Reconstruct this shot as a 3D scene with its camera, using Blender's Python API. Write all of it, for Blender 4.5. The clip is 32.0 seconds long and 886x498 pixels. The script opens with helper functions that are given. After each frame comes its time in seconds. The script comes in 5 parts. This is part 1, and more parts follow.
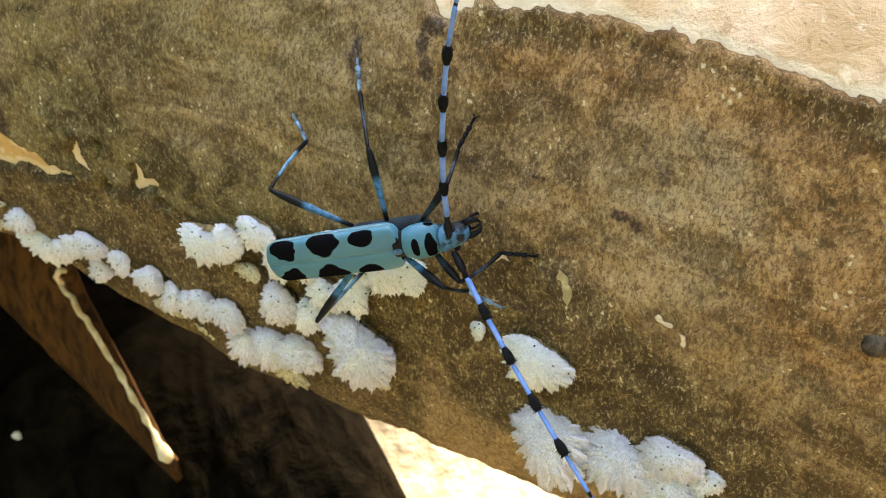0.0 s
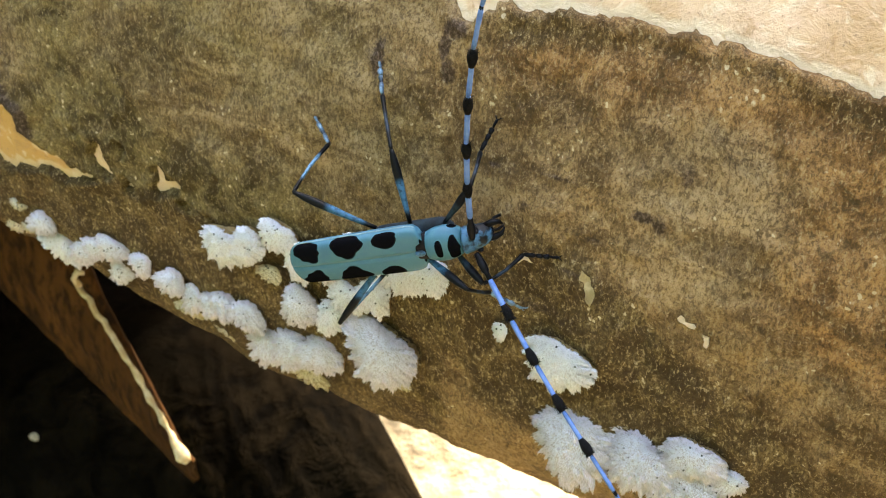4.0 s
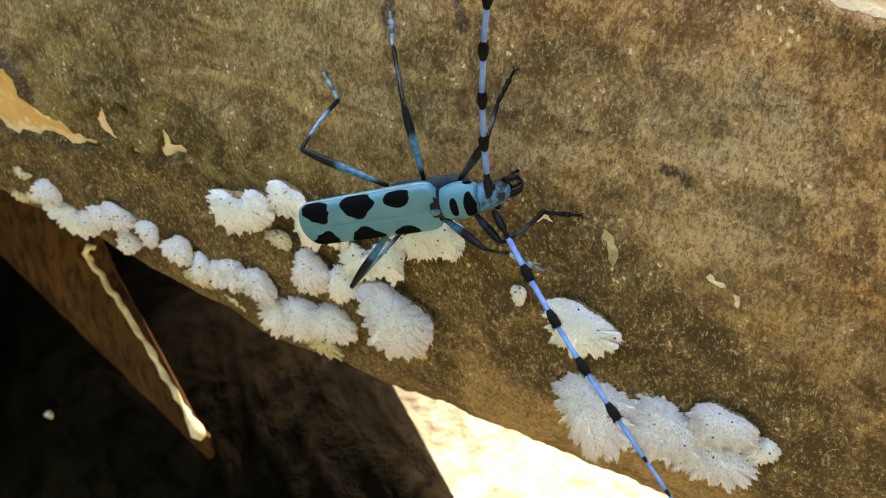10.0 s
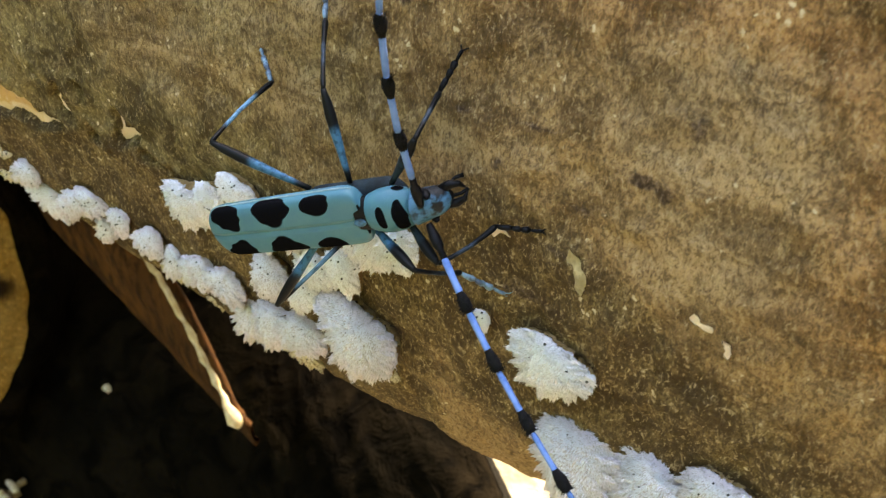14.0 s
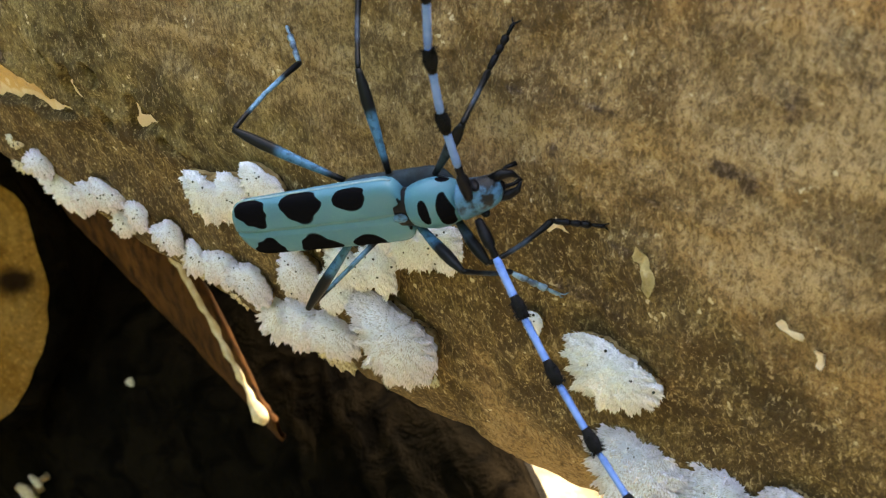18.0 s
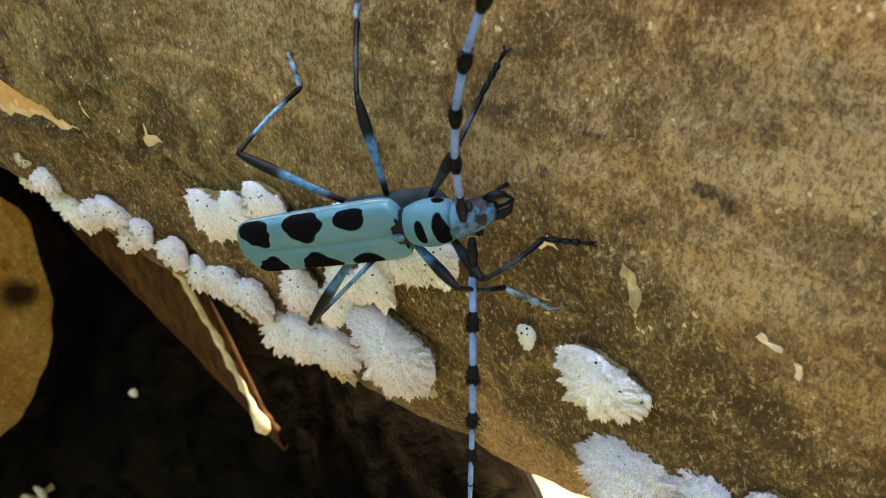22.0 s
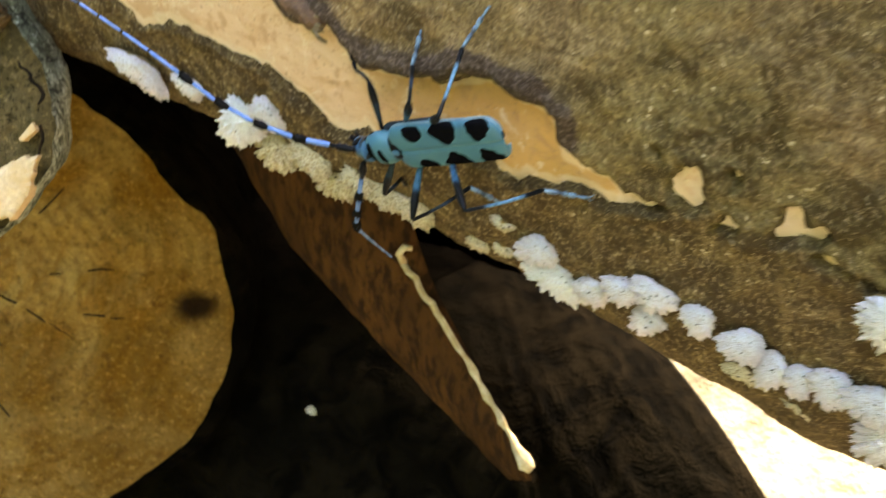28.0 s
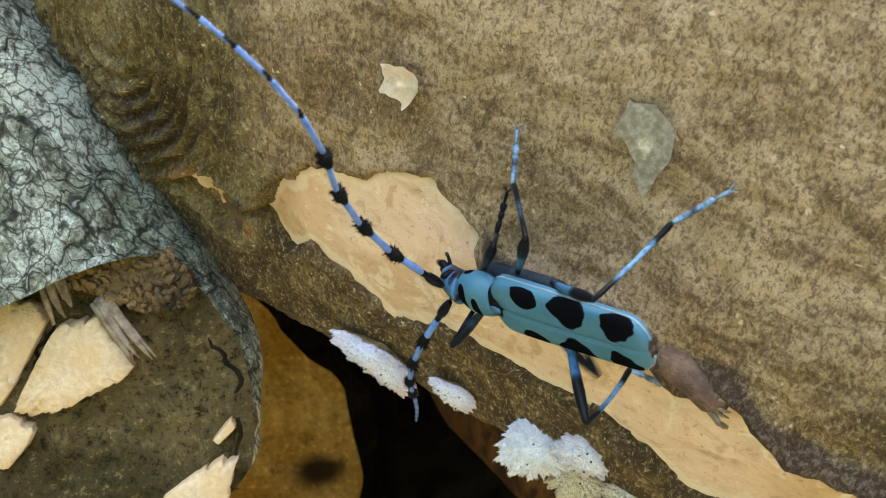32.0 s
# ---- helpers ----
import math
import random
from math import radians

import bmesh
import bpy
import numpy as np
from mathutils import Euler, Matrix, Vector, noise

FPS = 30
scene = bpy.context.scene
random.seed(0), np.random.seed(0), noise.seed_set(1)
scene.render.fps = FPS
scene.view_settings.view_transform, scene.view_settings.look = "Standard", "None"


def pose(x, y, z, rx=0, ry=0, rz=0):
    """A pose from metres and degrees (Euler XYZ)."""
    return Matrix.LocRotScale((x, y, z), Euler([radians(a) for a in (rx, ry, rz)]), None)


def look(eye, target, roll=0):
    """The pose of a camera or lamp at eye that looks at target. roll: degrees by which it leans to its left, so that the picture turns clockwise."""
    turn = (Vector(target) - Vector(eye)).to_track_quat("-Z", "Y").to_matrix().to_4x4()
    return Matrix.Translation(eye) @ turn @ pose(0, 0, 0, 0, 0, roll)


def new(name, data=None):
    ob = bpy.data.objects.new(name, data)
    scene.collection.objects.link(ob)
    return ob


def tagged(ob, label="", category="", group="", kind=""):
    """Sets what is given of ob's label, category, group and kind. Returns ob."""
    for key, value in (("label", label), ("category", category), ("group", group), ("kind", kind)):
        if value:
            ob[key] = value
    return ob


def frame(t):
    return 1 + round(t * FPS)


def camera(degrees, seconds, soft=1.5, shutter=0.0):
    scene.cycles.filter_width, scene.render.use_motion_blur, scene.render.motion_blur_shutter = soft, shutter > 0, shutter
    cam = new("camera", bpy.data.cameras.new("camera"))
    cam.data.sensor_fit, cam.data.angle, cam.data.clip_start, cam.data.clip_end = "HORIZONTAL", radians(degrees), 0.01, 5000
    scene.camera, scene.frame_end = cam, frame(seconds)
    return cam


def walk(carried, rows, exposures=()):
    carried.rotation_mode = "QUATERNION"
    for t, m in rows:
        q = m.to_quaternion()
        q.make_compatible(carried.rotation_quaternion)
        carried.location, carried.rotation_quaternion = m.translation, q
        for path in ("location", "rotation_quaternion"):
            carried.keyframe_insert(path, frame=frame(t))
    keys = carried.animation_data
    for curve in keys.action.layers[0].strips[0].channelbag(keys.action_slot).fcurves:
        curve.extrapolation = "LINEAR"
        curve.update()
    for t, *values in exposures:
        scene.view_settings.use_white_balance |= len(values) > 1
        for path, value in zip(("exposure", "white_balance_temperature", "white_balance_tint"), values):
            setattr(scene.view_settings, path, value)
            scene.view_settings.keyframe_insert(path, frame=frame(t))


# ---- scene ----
cam = camera(47.0, 32.0, soft=1.0, shutter=0.4)
cam.data.dof.use_dof, cam.data.dof.focus_distance, cam.data.dof.aperture_fstop = True, 0.094, 98.0
EXPOSURE, KELVIN = 4.72, 8000
PATH = [
    (0, 0.00097, -0.00050, 0.29830, 51.47, 1.07, 1.90),
    (0.5, 0.00063, -0.00057, 0.29824, 51.42, 1.07, 2.00),
    (1, 0.00035, -0.00068, 0.29831, 51.46, 1.20, 2.03),
    (1.5, 0.00036, -0.00078, 0.29840, 51.44, 1.20, 1.98),
    (2, 0.00010, -0.00061, 0.29829, 51.32, 1.32, 2.05),
    (2.5, 0.00003, -0.00079, 0.29824, 51.45, 1.40, 2.07),
    (3, -0.00005, -0.00063, 0.29844, 51.37, 1.46, 2.08),
    (3.5, -0.00016, -0.00075, 0.29863, 51.44, 1.51, 2.16),
    (5.5, -0.00096, -0.00106, 0.29888, 51.64, 1.59, 2.43),
    (6, -0.00098, -0.00103, 0.29905, 51.59, 1.70, 2.49),
    (6.5, -0.00138, -0.00104, 0.29919, 51.52, 1.74, 2.32),
    (7, -0.00116, -0.00044, 0.29780, 51.25, 1.98, 2.67),
    (7.5, -0.00097, -0.00015, 0.29699, 51.06, 2.25, 2.57),
    (8, -0.00109, 0.00013, 0.29502, 50.74, 2.23, 2.45),
    (8.5, -0.00098, 0.00055, 0.29449, 50.72, 2.55, 2.78),
    (9, -0.00007, 0.00122, 0.29393, 50.89, 2.30, 2.60),
    (9.5, 0.00045, 0.00131, 0.29363, 50.58, 2.64, 2.62),
    (10, -0.00048, 0.00163, 0.29403, 50.40, 2.56, 2.62),
    (10.5, -0.00149, 0.00105, 0.29624, 51.09, 2.36, 3.04),
    (11, -0.00082, 0.00173, 0.29534, 50.71, 2.46, 2.98),
    (11.5, 0.00186, 0.00242, 0.29587, 50.92, 2.60, 3.66),
    (12, 0.00441, 0.00318, 0.29379, 50.19, 3.79, 4.04),
    (12.5, 0.00554, 0.00538, 0.29605, 49.65, 3.85, 4.07),
    (13, 0.00843, 0.00987, 0.29051, 48.93, 4.82, 4.75),
    (13.5, 0.01366, 0.01673, 0.28788, 49.49, 4.40, 7.73),
    (14, 0.01445, 0.01983, 0.28459, 49.09, 5.85, 9.44),
    (14.5, 0.01267, 0.02130, 0.28340, 48.15, 7.55, 9.51),
    (16.5, 0.00988, 0.02616, 0.28059, 48.26, 7.12, 10.16),
    (17, 0.01023, 0.02638, 0.27988, 48.23, 6.98, 10.21),
    (17.5, 0.01040, 0.02627, 0.27997, 48.24, 6.98, 10.07),
    (18, 0.01077, 0.02644, 0.27995, 48.27, 7.01, 10.03),
    (18.5, 0.01099, 0.02645, 0.27997, 48.21, 7.01, 9.95),
    (19, 0.01116, 0.02615, 0.27990, 48.21, 6.95, 9.87),
    (19.5, 0.01116, 0.02615, 0.27980, 48.28, 6.93, 10.11),
    (20, 0.01104, 0.02614, 0.28009, 48.34, 6.92, 10.12),
    (20.5, 0.01096, 0.02593, 0.28092, 48.48, 7.10, 9.97),
    (21, 0.01074, 0.02553, 0.28122, 48.51, 7.06, 10.01),
    (21.5, 0.01129, 0.02552, 0.28177, 48.55, 7.20, 9.85),
    (22, 0.01176, 0.02459, 0.28270, 48.65, 7.31, 9.77),
    (22.5, 0.01177, 0.02318, 0.28471, 49.04, 7.39, 9.90),
    (23, 0.00953, 0.02239, 0.29699, 49.20, 9.03, 9.10),
    (23.5, 0.00579, 0.01838, 0.30598, 50.86, 8.86, 9.31),
    (24, -0.00037, 0.01356, 0.31114, 50.95, 7.65, 9.18),
    (24.5, -0.00198, 0.00952, 0.30814, 52.09, 6.91, 10.63),
    (26.5, -0.00856, 0.00848, 0.30054, 48.98, 5.89, 9.91),
    (27, -0.02426, 0.01622, 0.29779, 46.48, 6.62, 6.92),
    (27.5, -0.04688, 0.02706, 0.29686, 46.23, 5.59, 5.80),
    (28, -0.06418, 0.03614, 0.29006, 45.57, 3.59, 6.67),
    (28.5, -0.07083, 0.04308, 0.27711, 44.74, 2.50, 7.70),
    (29, -0.06900, 0.05196, 0.28252, 45.60, 4.01, 8.02),
    (29.5, -0.07573, 0.06435, 0.28687, 44.00, 4.99, 6.24),
    (30, -0.08292, 0.07590, 0.28605, 42.52, 4.34, 5.18),
    (30.5, -0.09119, 0.07850, 0.28732, 42.21, 4.09, 4.73),
    (31, -0.10121, 0.08313, 0.29725, 42.08, 3.47, 5.16),
    (31.5, -0.10647, 0.08540, 0.29753, 42.52, 3.25, 5.28),
    (32, -0.10732, 0.08485, 0.29847, 42.94, 3.35, 5.08),
]
walk(cam, [(t, pose(x, y, z, rx, ry, rz)) for t, x, y, z, rx, ry, rz in PATH], [(0, EXPOSURE - 0.04, KELVIN + 400, 10), (12.5, EXPOSURE - 0.06, KELVIN + 350, 10), (14, EXPOSURE - 0.08, KELVIN + 600, 10), (20, EXPOSURE - 0.1, KELVIN + 700, 10), (22, EXPOSURE - 0.1, KELVIN + 700, 10), (23.5, EXPOSURE - 0.42, KELVIN + 2600, 10), (24.3, EXPOSURE - 0.42, KELVIN + 2700, 10), (27, EXPOSURE - 0.1, KELVIN + 200, 10), (28, EXPOSURE + 0.1, KELVIN + 800, 10), (29, EXPOSURE + 0.4, KELVIN + 200, 10), (30, EXPOSURE - 0.06, KELVIN - 400, 10), (32, EXPOSURE - 0.03, KELVIN - 200, 10)])

# ---- light ----
SUN_DIR = Vector((0.30, 0.75, 0.60)).normalized()      # towards the sun, behind the logs
sun = new("sun", bpy.data.lights.new("sun", "SUN"))
sun.data.energy, sun.data.angle, sun.data.color = 3.2, radians(0.6), (1.0, 0.93, 0.82)
sun.matrix_world = look(SUN_DIR * 3, (0, 0, 0))
world = bpy.data.worlds.new("sky")
scene.world = world
world.use_nodes = True
sky = world.node_tree.nodes.new("ShaderNodeTexSky")
sky.sky_type, sky.sun_disc = "NISHITA", False
sky.sun_elevation = math.asin(SUN_DIR.z)
sky.sun_rotation = math.atan2(SUN_DIR.x, SUN_DIR.y)
sky.dust_density, sky.ozone_density = 2.0, 0.6
world.node_tree.links.new(sky.outputs[0], world.node_tree.nodes["Background"].inputs[0])
world.node_tree.nodes["Background"].inputs[1].default_value = 0.12


# ---- materials ----
def rgb(c):
    return (*c, 1.0)


class Mat:
    """A principled material with small node helpers; object coordinates are metres."""

    def __init__(self, name, rough=0.8, spec=0.3):
        self.m = bpy.data.materials.new(name)
        self.m.use_nodes = True
        self.nodes, self.links = self.m.node_tree.nodes, self.m.node_tree.links
        self.b = self.nodes["Principled BSDF"]
        self.b.inputs["Roughness"].default_value = rough
        self.b.inputs["Specular IOR Level"].default_value = spec
        self.co = self.nodes.new("ShaderNodeTexCoord").outputs["Object"]
        self.heights = []

    def put(self, a, b):
        if isinstance(a, (int, float)):
            b.default_value = a
        elif isinstance(a, tuple):
            b.default_value = rgb(a)
        else:
            self.links.new(a, b)

    def stretch(self, sx, sy, sz, rot=(0, 0, 0)):
        n = self.nodes.new("ShaderNodeMapping")
        n.inputs["Scale"].default_value = (sx, sy, sz)
        n.inputs["Rotation"].default_value = rot
        self.links.new(self.co, n.inputs["Vector"])
        return n.outputs[0]

    def noise(self, scale, detail=4.0, rough=0.6, co=None, distort=0.0):
        n = self.nodes.new("ShaderNodeTexNoise")
        n.inputs["Scale"].default_value, n.inputs["Detail"].default_value = scale, detail
        n.inputs["Roughness"].default_value, n.inputs["Distortion"].default_value = rough, distort
        self.links.new(co or self.co, n.inputs["Vector"])
        return n.outputs["Fac"]

    def voronoi(self, scale, co=None, feature="F1"):
        n = self.nodes.new("ShaderNodeTexVoronoi")
        n.feature = feature
        n.inputs["Scale"].default_value = scale
        self.links.new(co or self.co, n.inputs["Vector"])
        return n.outputs["Distance"]

    def warp(self, scale, amount, co=None):
        """Coordinates shaken by noise, to break straight edges of cells."""
        n = self.nodes.new("ShaderNodeTexNoise")
        n.inputs["Scale"].default_value, n.inputs["Detail"].default_value = scale, 3.0
        self.links.new(co or self.co, n.inputs["Vector"])
        k = self.nodes.new("ShaderNodeVectorMath")
        k.operation = "MULTIPLY_ADD"
        self.links.new(n.outputs["Color"], k.inputs[0])
        k.inputs[1].default_value = (amount, amount, amount)
        self.links.new(co or self.co, k.inputs[2])
        return k.outputs[0]

    def attr(self, name):
        n = self.nodes.new("ShaderNodeAttribute")
        n.attribute_name = name
        return n.outputs["Fac"]

    def ramp(self, fac, lo, hi, a=0.0, b=1.0):
        n = self.nodes.new("ShaderNodeMapRange")
        n.interpolation_type = "SMOOTHSTEP"
        for i, v in zip(("From Min", "From Max", "To Min", "To Max"), (lo, hi, a, b)):
            n.inputs[i].default_value = v
        self.put(fac, n.inputs["Value"])
        return n.outputs["Result"]

    def math(self, op, a, b=0.0):
        n = self.nodes.new("ShaderNodeMath")
        n.operation = op
        self.put(a, n.inputs[0])
        self.put(b, n.inputs[1])
        return n.outputs[0]

    def mix(self, fac, a, b, mode="MIX"):
        n = self.nodes.new("ShaderNodeMix")
        n.data_type, n.blend_type = "RGBA", mode
        self.put(fac, n.inputs[0])
        self.put(a, n.inputs[6])
        self.put(b, n.inputs[7])
        return n.outputs[2]

    def random(self):
        return self.nodes.new("ShaderNodeObjectInfo").outputs["Random"]

    def colour(self, c):
        self.put(c, self.b.inputs["Base Color"])
        return self

    def relief(self, height, metres, strength=1.0):
        n = self.nodes.new("ShaderNodeBump")
        n.inputs["Distance"].default_value, n.inputs["Strength"].default_value = metres, strength
        self.links.new(height, n.inputs["Height"])
        if self.heights:
            self.links.new(self.heights[-1], n.inputs["Normal"])
        self.heights.append(n.outputs[0])
        self.links.new(n.outputs[0], self.b.inputs["Normal"])
        return self


def plain(name, c1, c2, scale, rough=0.7, spec=0.3, bump=0.0):
    m = Mat(name, rough, spec)
    n1, n2 = m.noise(scale), m.noise(scale * 6)
    m.colour(m.mix(m.ramp(n1, 0.35, 0.65), m.mix(m.ramp(n2, 0.3, 0.7), c1, tuple(0.75 * v for v in c1)), c2))
    if bump:
        m.relief(n2, bump)
    return m.m


# ---- the main log: metres along its axis, degrees up from its front ----
AXIS_POINT = Vector((0.0, 0.17481, 0.21627))
AXIS = Vector((-0.88626, 0.46304, 0.01133))
FRONT, TOP = Vector((-0.4631, -0.8863, 0.0)), Vector((0.0100, -0.0052, 0.9999))
RADIUS = 0.08035


def flank(s, deg):
    """How far the log's lower flank falls short of the round, in metres (s in mm)."""
    far = np.clip((s - 5.0) / 60.0, 0, 1)                 # undercut towards the thin end
    low = np.minimum(np.maximum(0.0, 3.0 * far - 8.0 - deg), 60.0)
    taper = np.clip(s - 60.0, 0, 200) * 0.00003 * np.clip((-deg - 4) / 20.0, 0, 1)
    cut = (0.000012 + 0.00004 * far) * low**2 * np.clip(1.6 - low / 100, 0, 1)
    return cut / (1 + cut / 0.040) + taper


def on_log(s, deg, h=0.0):
    """A place s mm along the log and deg up from its front, h mm off the bark."""
    a = radians(deg)
    r = RADIUS - float(flank(s, deg)) + h / 1000
    return AXIS_POINT + AXIS * (s / 1000) + (FRONT * math.cos(a) + TOP * math.sin(a)) * r


def log_normal(deg):
    return FRONT * math.cos(radians(deg)) + TOP * math.sin(radians(deg))


def log_pose(s, deg, h=0.0, turn=0.0, tilt=0.0):
    """Local x along the log to the thicker end, y round it upwards, z off the bark."""
    z = log_normal(deg)
    x = -AXIS
    y = z.cross(x)
    m = Matrix((x, y, z)).transposed().to_4x4()
    return Matrix.Translation(on_log(s, deg, h)) @ m @ pose(0, 0, 0, tilt, 0, turn)


_table = np.random.RandomState(5).rand(64, 64)


def vnoise(x, y):
    """Smooth lattice noise in -1..1 for arrays."""
    xi, yi = np.floor(x).astype(int), np.floor(y).astype(int)
    fx, fy = x - xi, y - yi
    fx, fy = fx * fx * (3 - 2 * fx), fy * fy * (3 - 2 * fy)
    t = lambda i, j: _table[(xi + i) % 64, (yi + j) % 64]
    return 2 * (t(0, 0) * (1 - fx) * (1 - fy) + t(1, 0) * fx * (1 - fy) + t(0, 1) * (1 - fx) * fy + t(1, 1) * fx * fy) - 1


def fbm(x, y, octaves=4):
    return sum(vnoise(x * 2**k + 7.3 * k, y * 2**k + 3.1 * k) / 2**k for k in range(octaves))


def inside(px, py, poly):
    """Signed distance to a closed outline for arrays: positive inside."""
    best, odd = np.full(px.shape, 1e9), np.zeros(px.shape, bool)
    for (x0, y0), (x1, y1) in zip(poly, poly[1:] + poly[:1]):
        dx, dy = x1 - x0, y1 - y0
        k = np.clip(((px - x0) * dx + (py - y0) * dy) / (dx * dx + dy * dy + 1e-12), 0, 1)
        best = np.minimum(best, np.hypot(px - x0 - k * dx, py - y0 - k * dy))
        odd ^= ((y0 > py) != (y1 > py)) & (px < (x1 - x0) * (py - y0) / (y1 - y0 + 1e-12) + x0)
    return np.where(odd, best, -best)


DEG_MM = RADIUS * 1000 * math.pi / 180
# bare places where the bark has come off: mm along, degrees up
BARE_UPPER = [(-130, 25), (-95, 27), (-71.7, 28.4), (-64.5, 29.2), (-53, 29.5), (-47.9, 29.2), (-39.6, 28.8), (-35.3, 27.9), (-34.7, 27.0),
              (-32.6, 27.2), (-31.2, 29.6), (-25.2, 28.8), (-22.5, 29.0), (-17.7, 28.8), (-16.5, 30.3), (-14.3, 30.5), (-10.9, 29.4),
              (-7.1, 29.0), (-2.8, 30.3), (4.6, 29.1), (11.0, 29.6), (15, 33.1), (18.8, 32.8), (18.7, 30.6), (24.1, 28.2), (28.7, 29.6),
              (35.1, 28.5), (42, 31), (40, 40), (20, 52), (-40, 62), (-130, 66)]
BARK_ISLAND = [(-47.8, 38.8), (-52.5, 35.6), (-56.3, 34.2), (-55.4, 37.5), (-54.5, 42), (-56, 50), (-46, 50)]
BARE_STRIP_TOP = [(114.8, 5.1), (111.3, 8.2), (107.8, 10.6), (103.9, 12.4), (100.3, 12.4), (98.3, 13.7), (94.3, 14.7), (91.6, 14.6), (89.4, 13.8), (87.0, 12.6), (86.7, 10.4), (86.4, 8.9),
                  (83.1, 10.1), (81.7, 9.1), (78.1, 10.0), (74.0, 10.1), (71.0, 9.6), (68.3, 8.0), (65.8, 7.5), (63.6, 8.4), (61.0, 7.4), (58.5, 6.2), (56.7, 6.0), (53.8, 6.2),
                  (51.0, 6.9), (47.9, 7.2), (44.2, 8.2), (40.3, 8.4), (36.5, 8.0), (33.2, 7.2), (32.2, 5.0), (31.8, 4.4)]
BARE_STRIP_LOW = [(28.6, 3.9), (25.9, 2.9), (20.0, 2.4), (23.8, 1.4), (26.8, 1.1), (30.8, 1.4), (33.3, 0.5), (36.0, 0.8), (38.1, -0.3), (41.0, 0.5), (43.5, 0.0), (45.6, 1.1), (47.4, -0.3),
                  (50.5, 0.3), (53.0, -0.4), (56.8, -2.9), (59.1, -1.2), (62.1, -2.4), (65.0, -2.8), (67.4, -0.9), (70.2, -0.3), (73.6, 1.1), (77.1, 1.7), (80.1, 1.5), (84.4, 1.8),
                  (87.8, 2.2), (91.8, 2.3), (94.6, 1.6), (97.3, 0.3), (100.9, 2.0), (104.5, 3.4), (107.2, 3.9), (110.6, 2.0), (112.7, 3.9)]
BARE_SPOTS = [
    [(20.3, 7.1), (18.4, 7.5), (17.5, 6.2), (16.5, 4.0), (18.6, 2.7), (19.7, 3.7), (20.5, 5.9)],
    [(9.4, 5.8), (8.6, 6.0), (7.6, 5.2), (5.7, 5.7), (4.6, 4.8), (5.6, 3.9), (7.6, 3.9), (9.0, 2.9), (9.7, 3.7), (8.9, 4.8)],
    [(14.8, 4.0), (13.3, 3.7), (13.6, 2.4), (15.1, 2.5)],
    [(22.4, 7.5), (21.6, 7.5), (21.6, 6.7), (22.3, 6.8)],
    [(15.2, 7.5), (14.2, 7.4), (14.0, 6.5), (14.8, 6.8)],
    [(5.9, 2.8), (3.7, 3.1), (2.0, 2.5), (3.4, 2.1), (5.0, 2.3)],
    [(0.7, 2.4), (-0.6, 2.6), (-0.8, 2.0), (0.4, 1.7)],
    [(126.0, 5.0), (120.0, 7.2), (117.6, 6.4), (115.6, 4.0), (116.6, 1.6), (121.0, 2.2)],
]


def bare_depth(s, deg):
    """Signed distance in mm to the nearest bare edge, positive on bare wood, ragged."""
    x, y = s + 0.7 * fbm(s / 2.3, deg / 1.6, 3), deg * DEG_MM + 0.6 * fbm(s / 2.1 + 9, deg / 1.5, 3)
    mm = lambda poly: [(a, b * DEG_MM) for a, b in poly]
    d = np.minimum(inside(x, y, mm(BARE_UPPER)), -inside(x, y, mm(BARK_ISLAND)))
    d = np.maximum(d, inside(x, y, mm(BARE_STRIP_TOP + BARE_STRIP_LOW)))
    for spot in BARE_SPOTS:
        d = np.maximum(d, inside(x, y, mm(spot)))
    return d


def sheet(name, co, nu, nv, wrap, material, parent=None, **attributes):
    """A grid mesh of nu x nv points as one object, with float attributes per point."""
    i, j = np.meshgrid(np.arange(nu - 1), np.arange(nv if wrap else nv - 1), indexing="ij")
    k = (j + 1) % nv
    quads = np.stack([i * nv + j, (i + 1) * nv + j, (i + 1) * nv + k, i * nv + k], -1).reshape(-1, 4)
    me = bpy.data.meshes.new(name)
    me.vertices.add(nu * nv)
    me.vertices.foreach_set("co", np.ascontiguousarray(co, dtype=np.float32).ravel())
    me.loops.add(quads.size)
    me.loops.foreach_set("vertex_index", quads.ravel().astype(np.int32))
    me.polygons.add(len(quads))
    me.polygons.foreach_set("loop_start", np.arange(0, quads.size, 4, dtype=np.int32))
    me.update(calc_edges=True)
    me.polygons.foreach_set("use_smooth", np.ones(len(quads), bool))
    for key, values in attributes.items():
        me.attributes.new(key, "FLOAT", "POINT").data.foreach_set("value", np.ascontiguousarray(values, dtype=np.float32).ravel())
    me.materials.append(material)
    ob = new(name, me)
    ob.parent = parent
    return ob


def part(name, bm, material, parent, label="", smooth=True):
    """Links a bmesh as one mesh object under a thing or part."""
    me = bpy.data.meshes.new(name)
    bmesh.ops.recalc_face_normals(bm, faces=bm.faces)
    bm.to_mesh(me)
    bm.free()
    if smooth:
        me.polygons.foreach_set("use_smooth", np.ones(len(me.polygons), bool))
    me.materials.append(material)
    ob = new(name, me)
    ob.parent = parent
    return tagged(ob, label)


def thing(name, m, label, category, group="", kind=""):
    ob = new(name)
    ob.empty_display_size = 0.005
    ob.matrix_world = m
    return tagged(ob, label, category, group, kind)


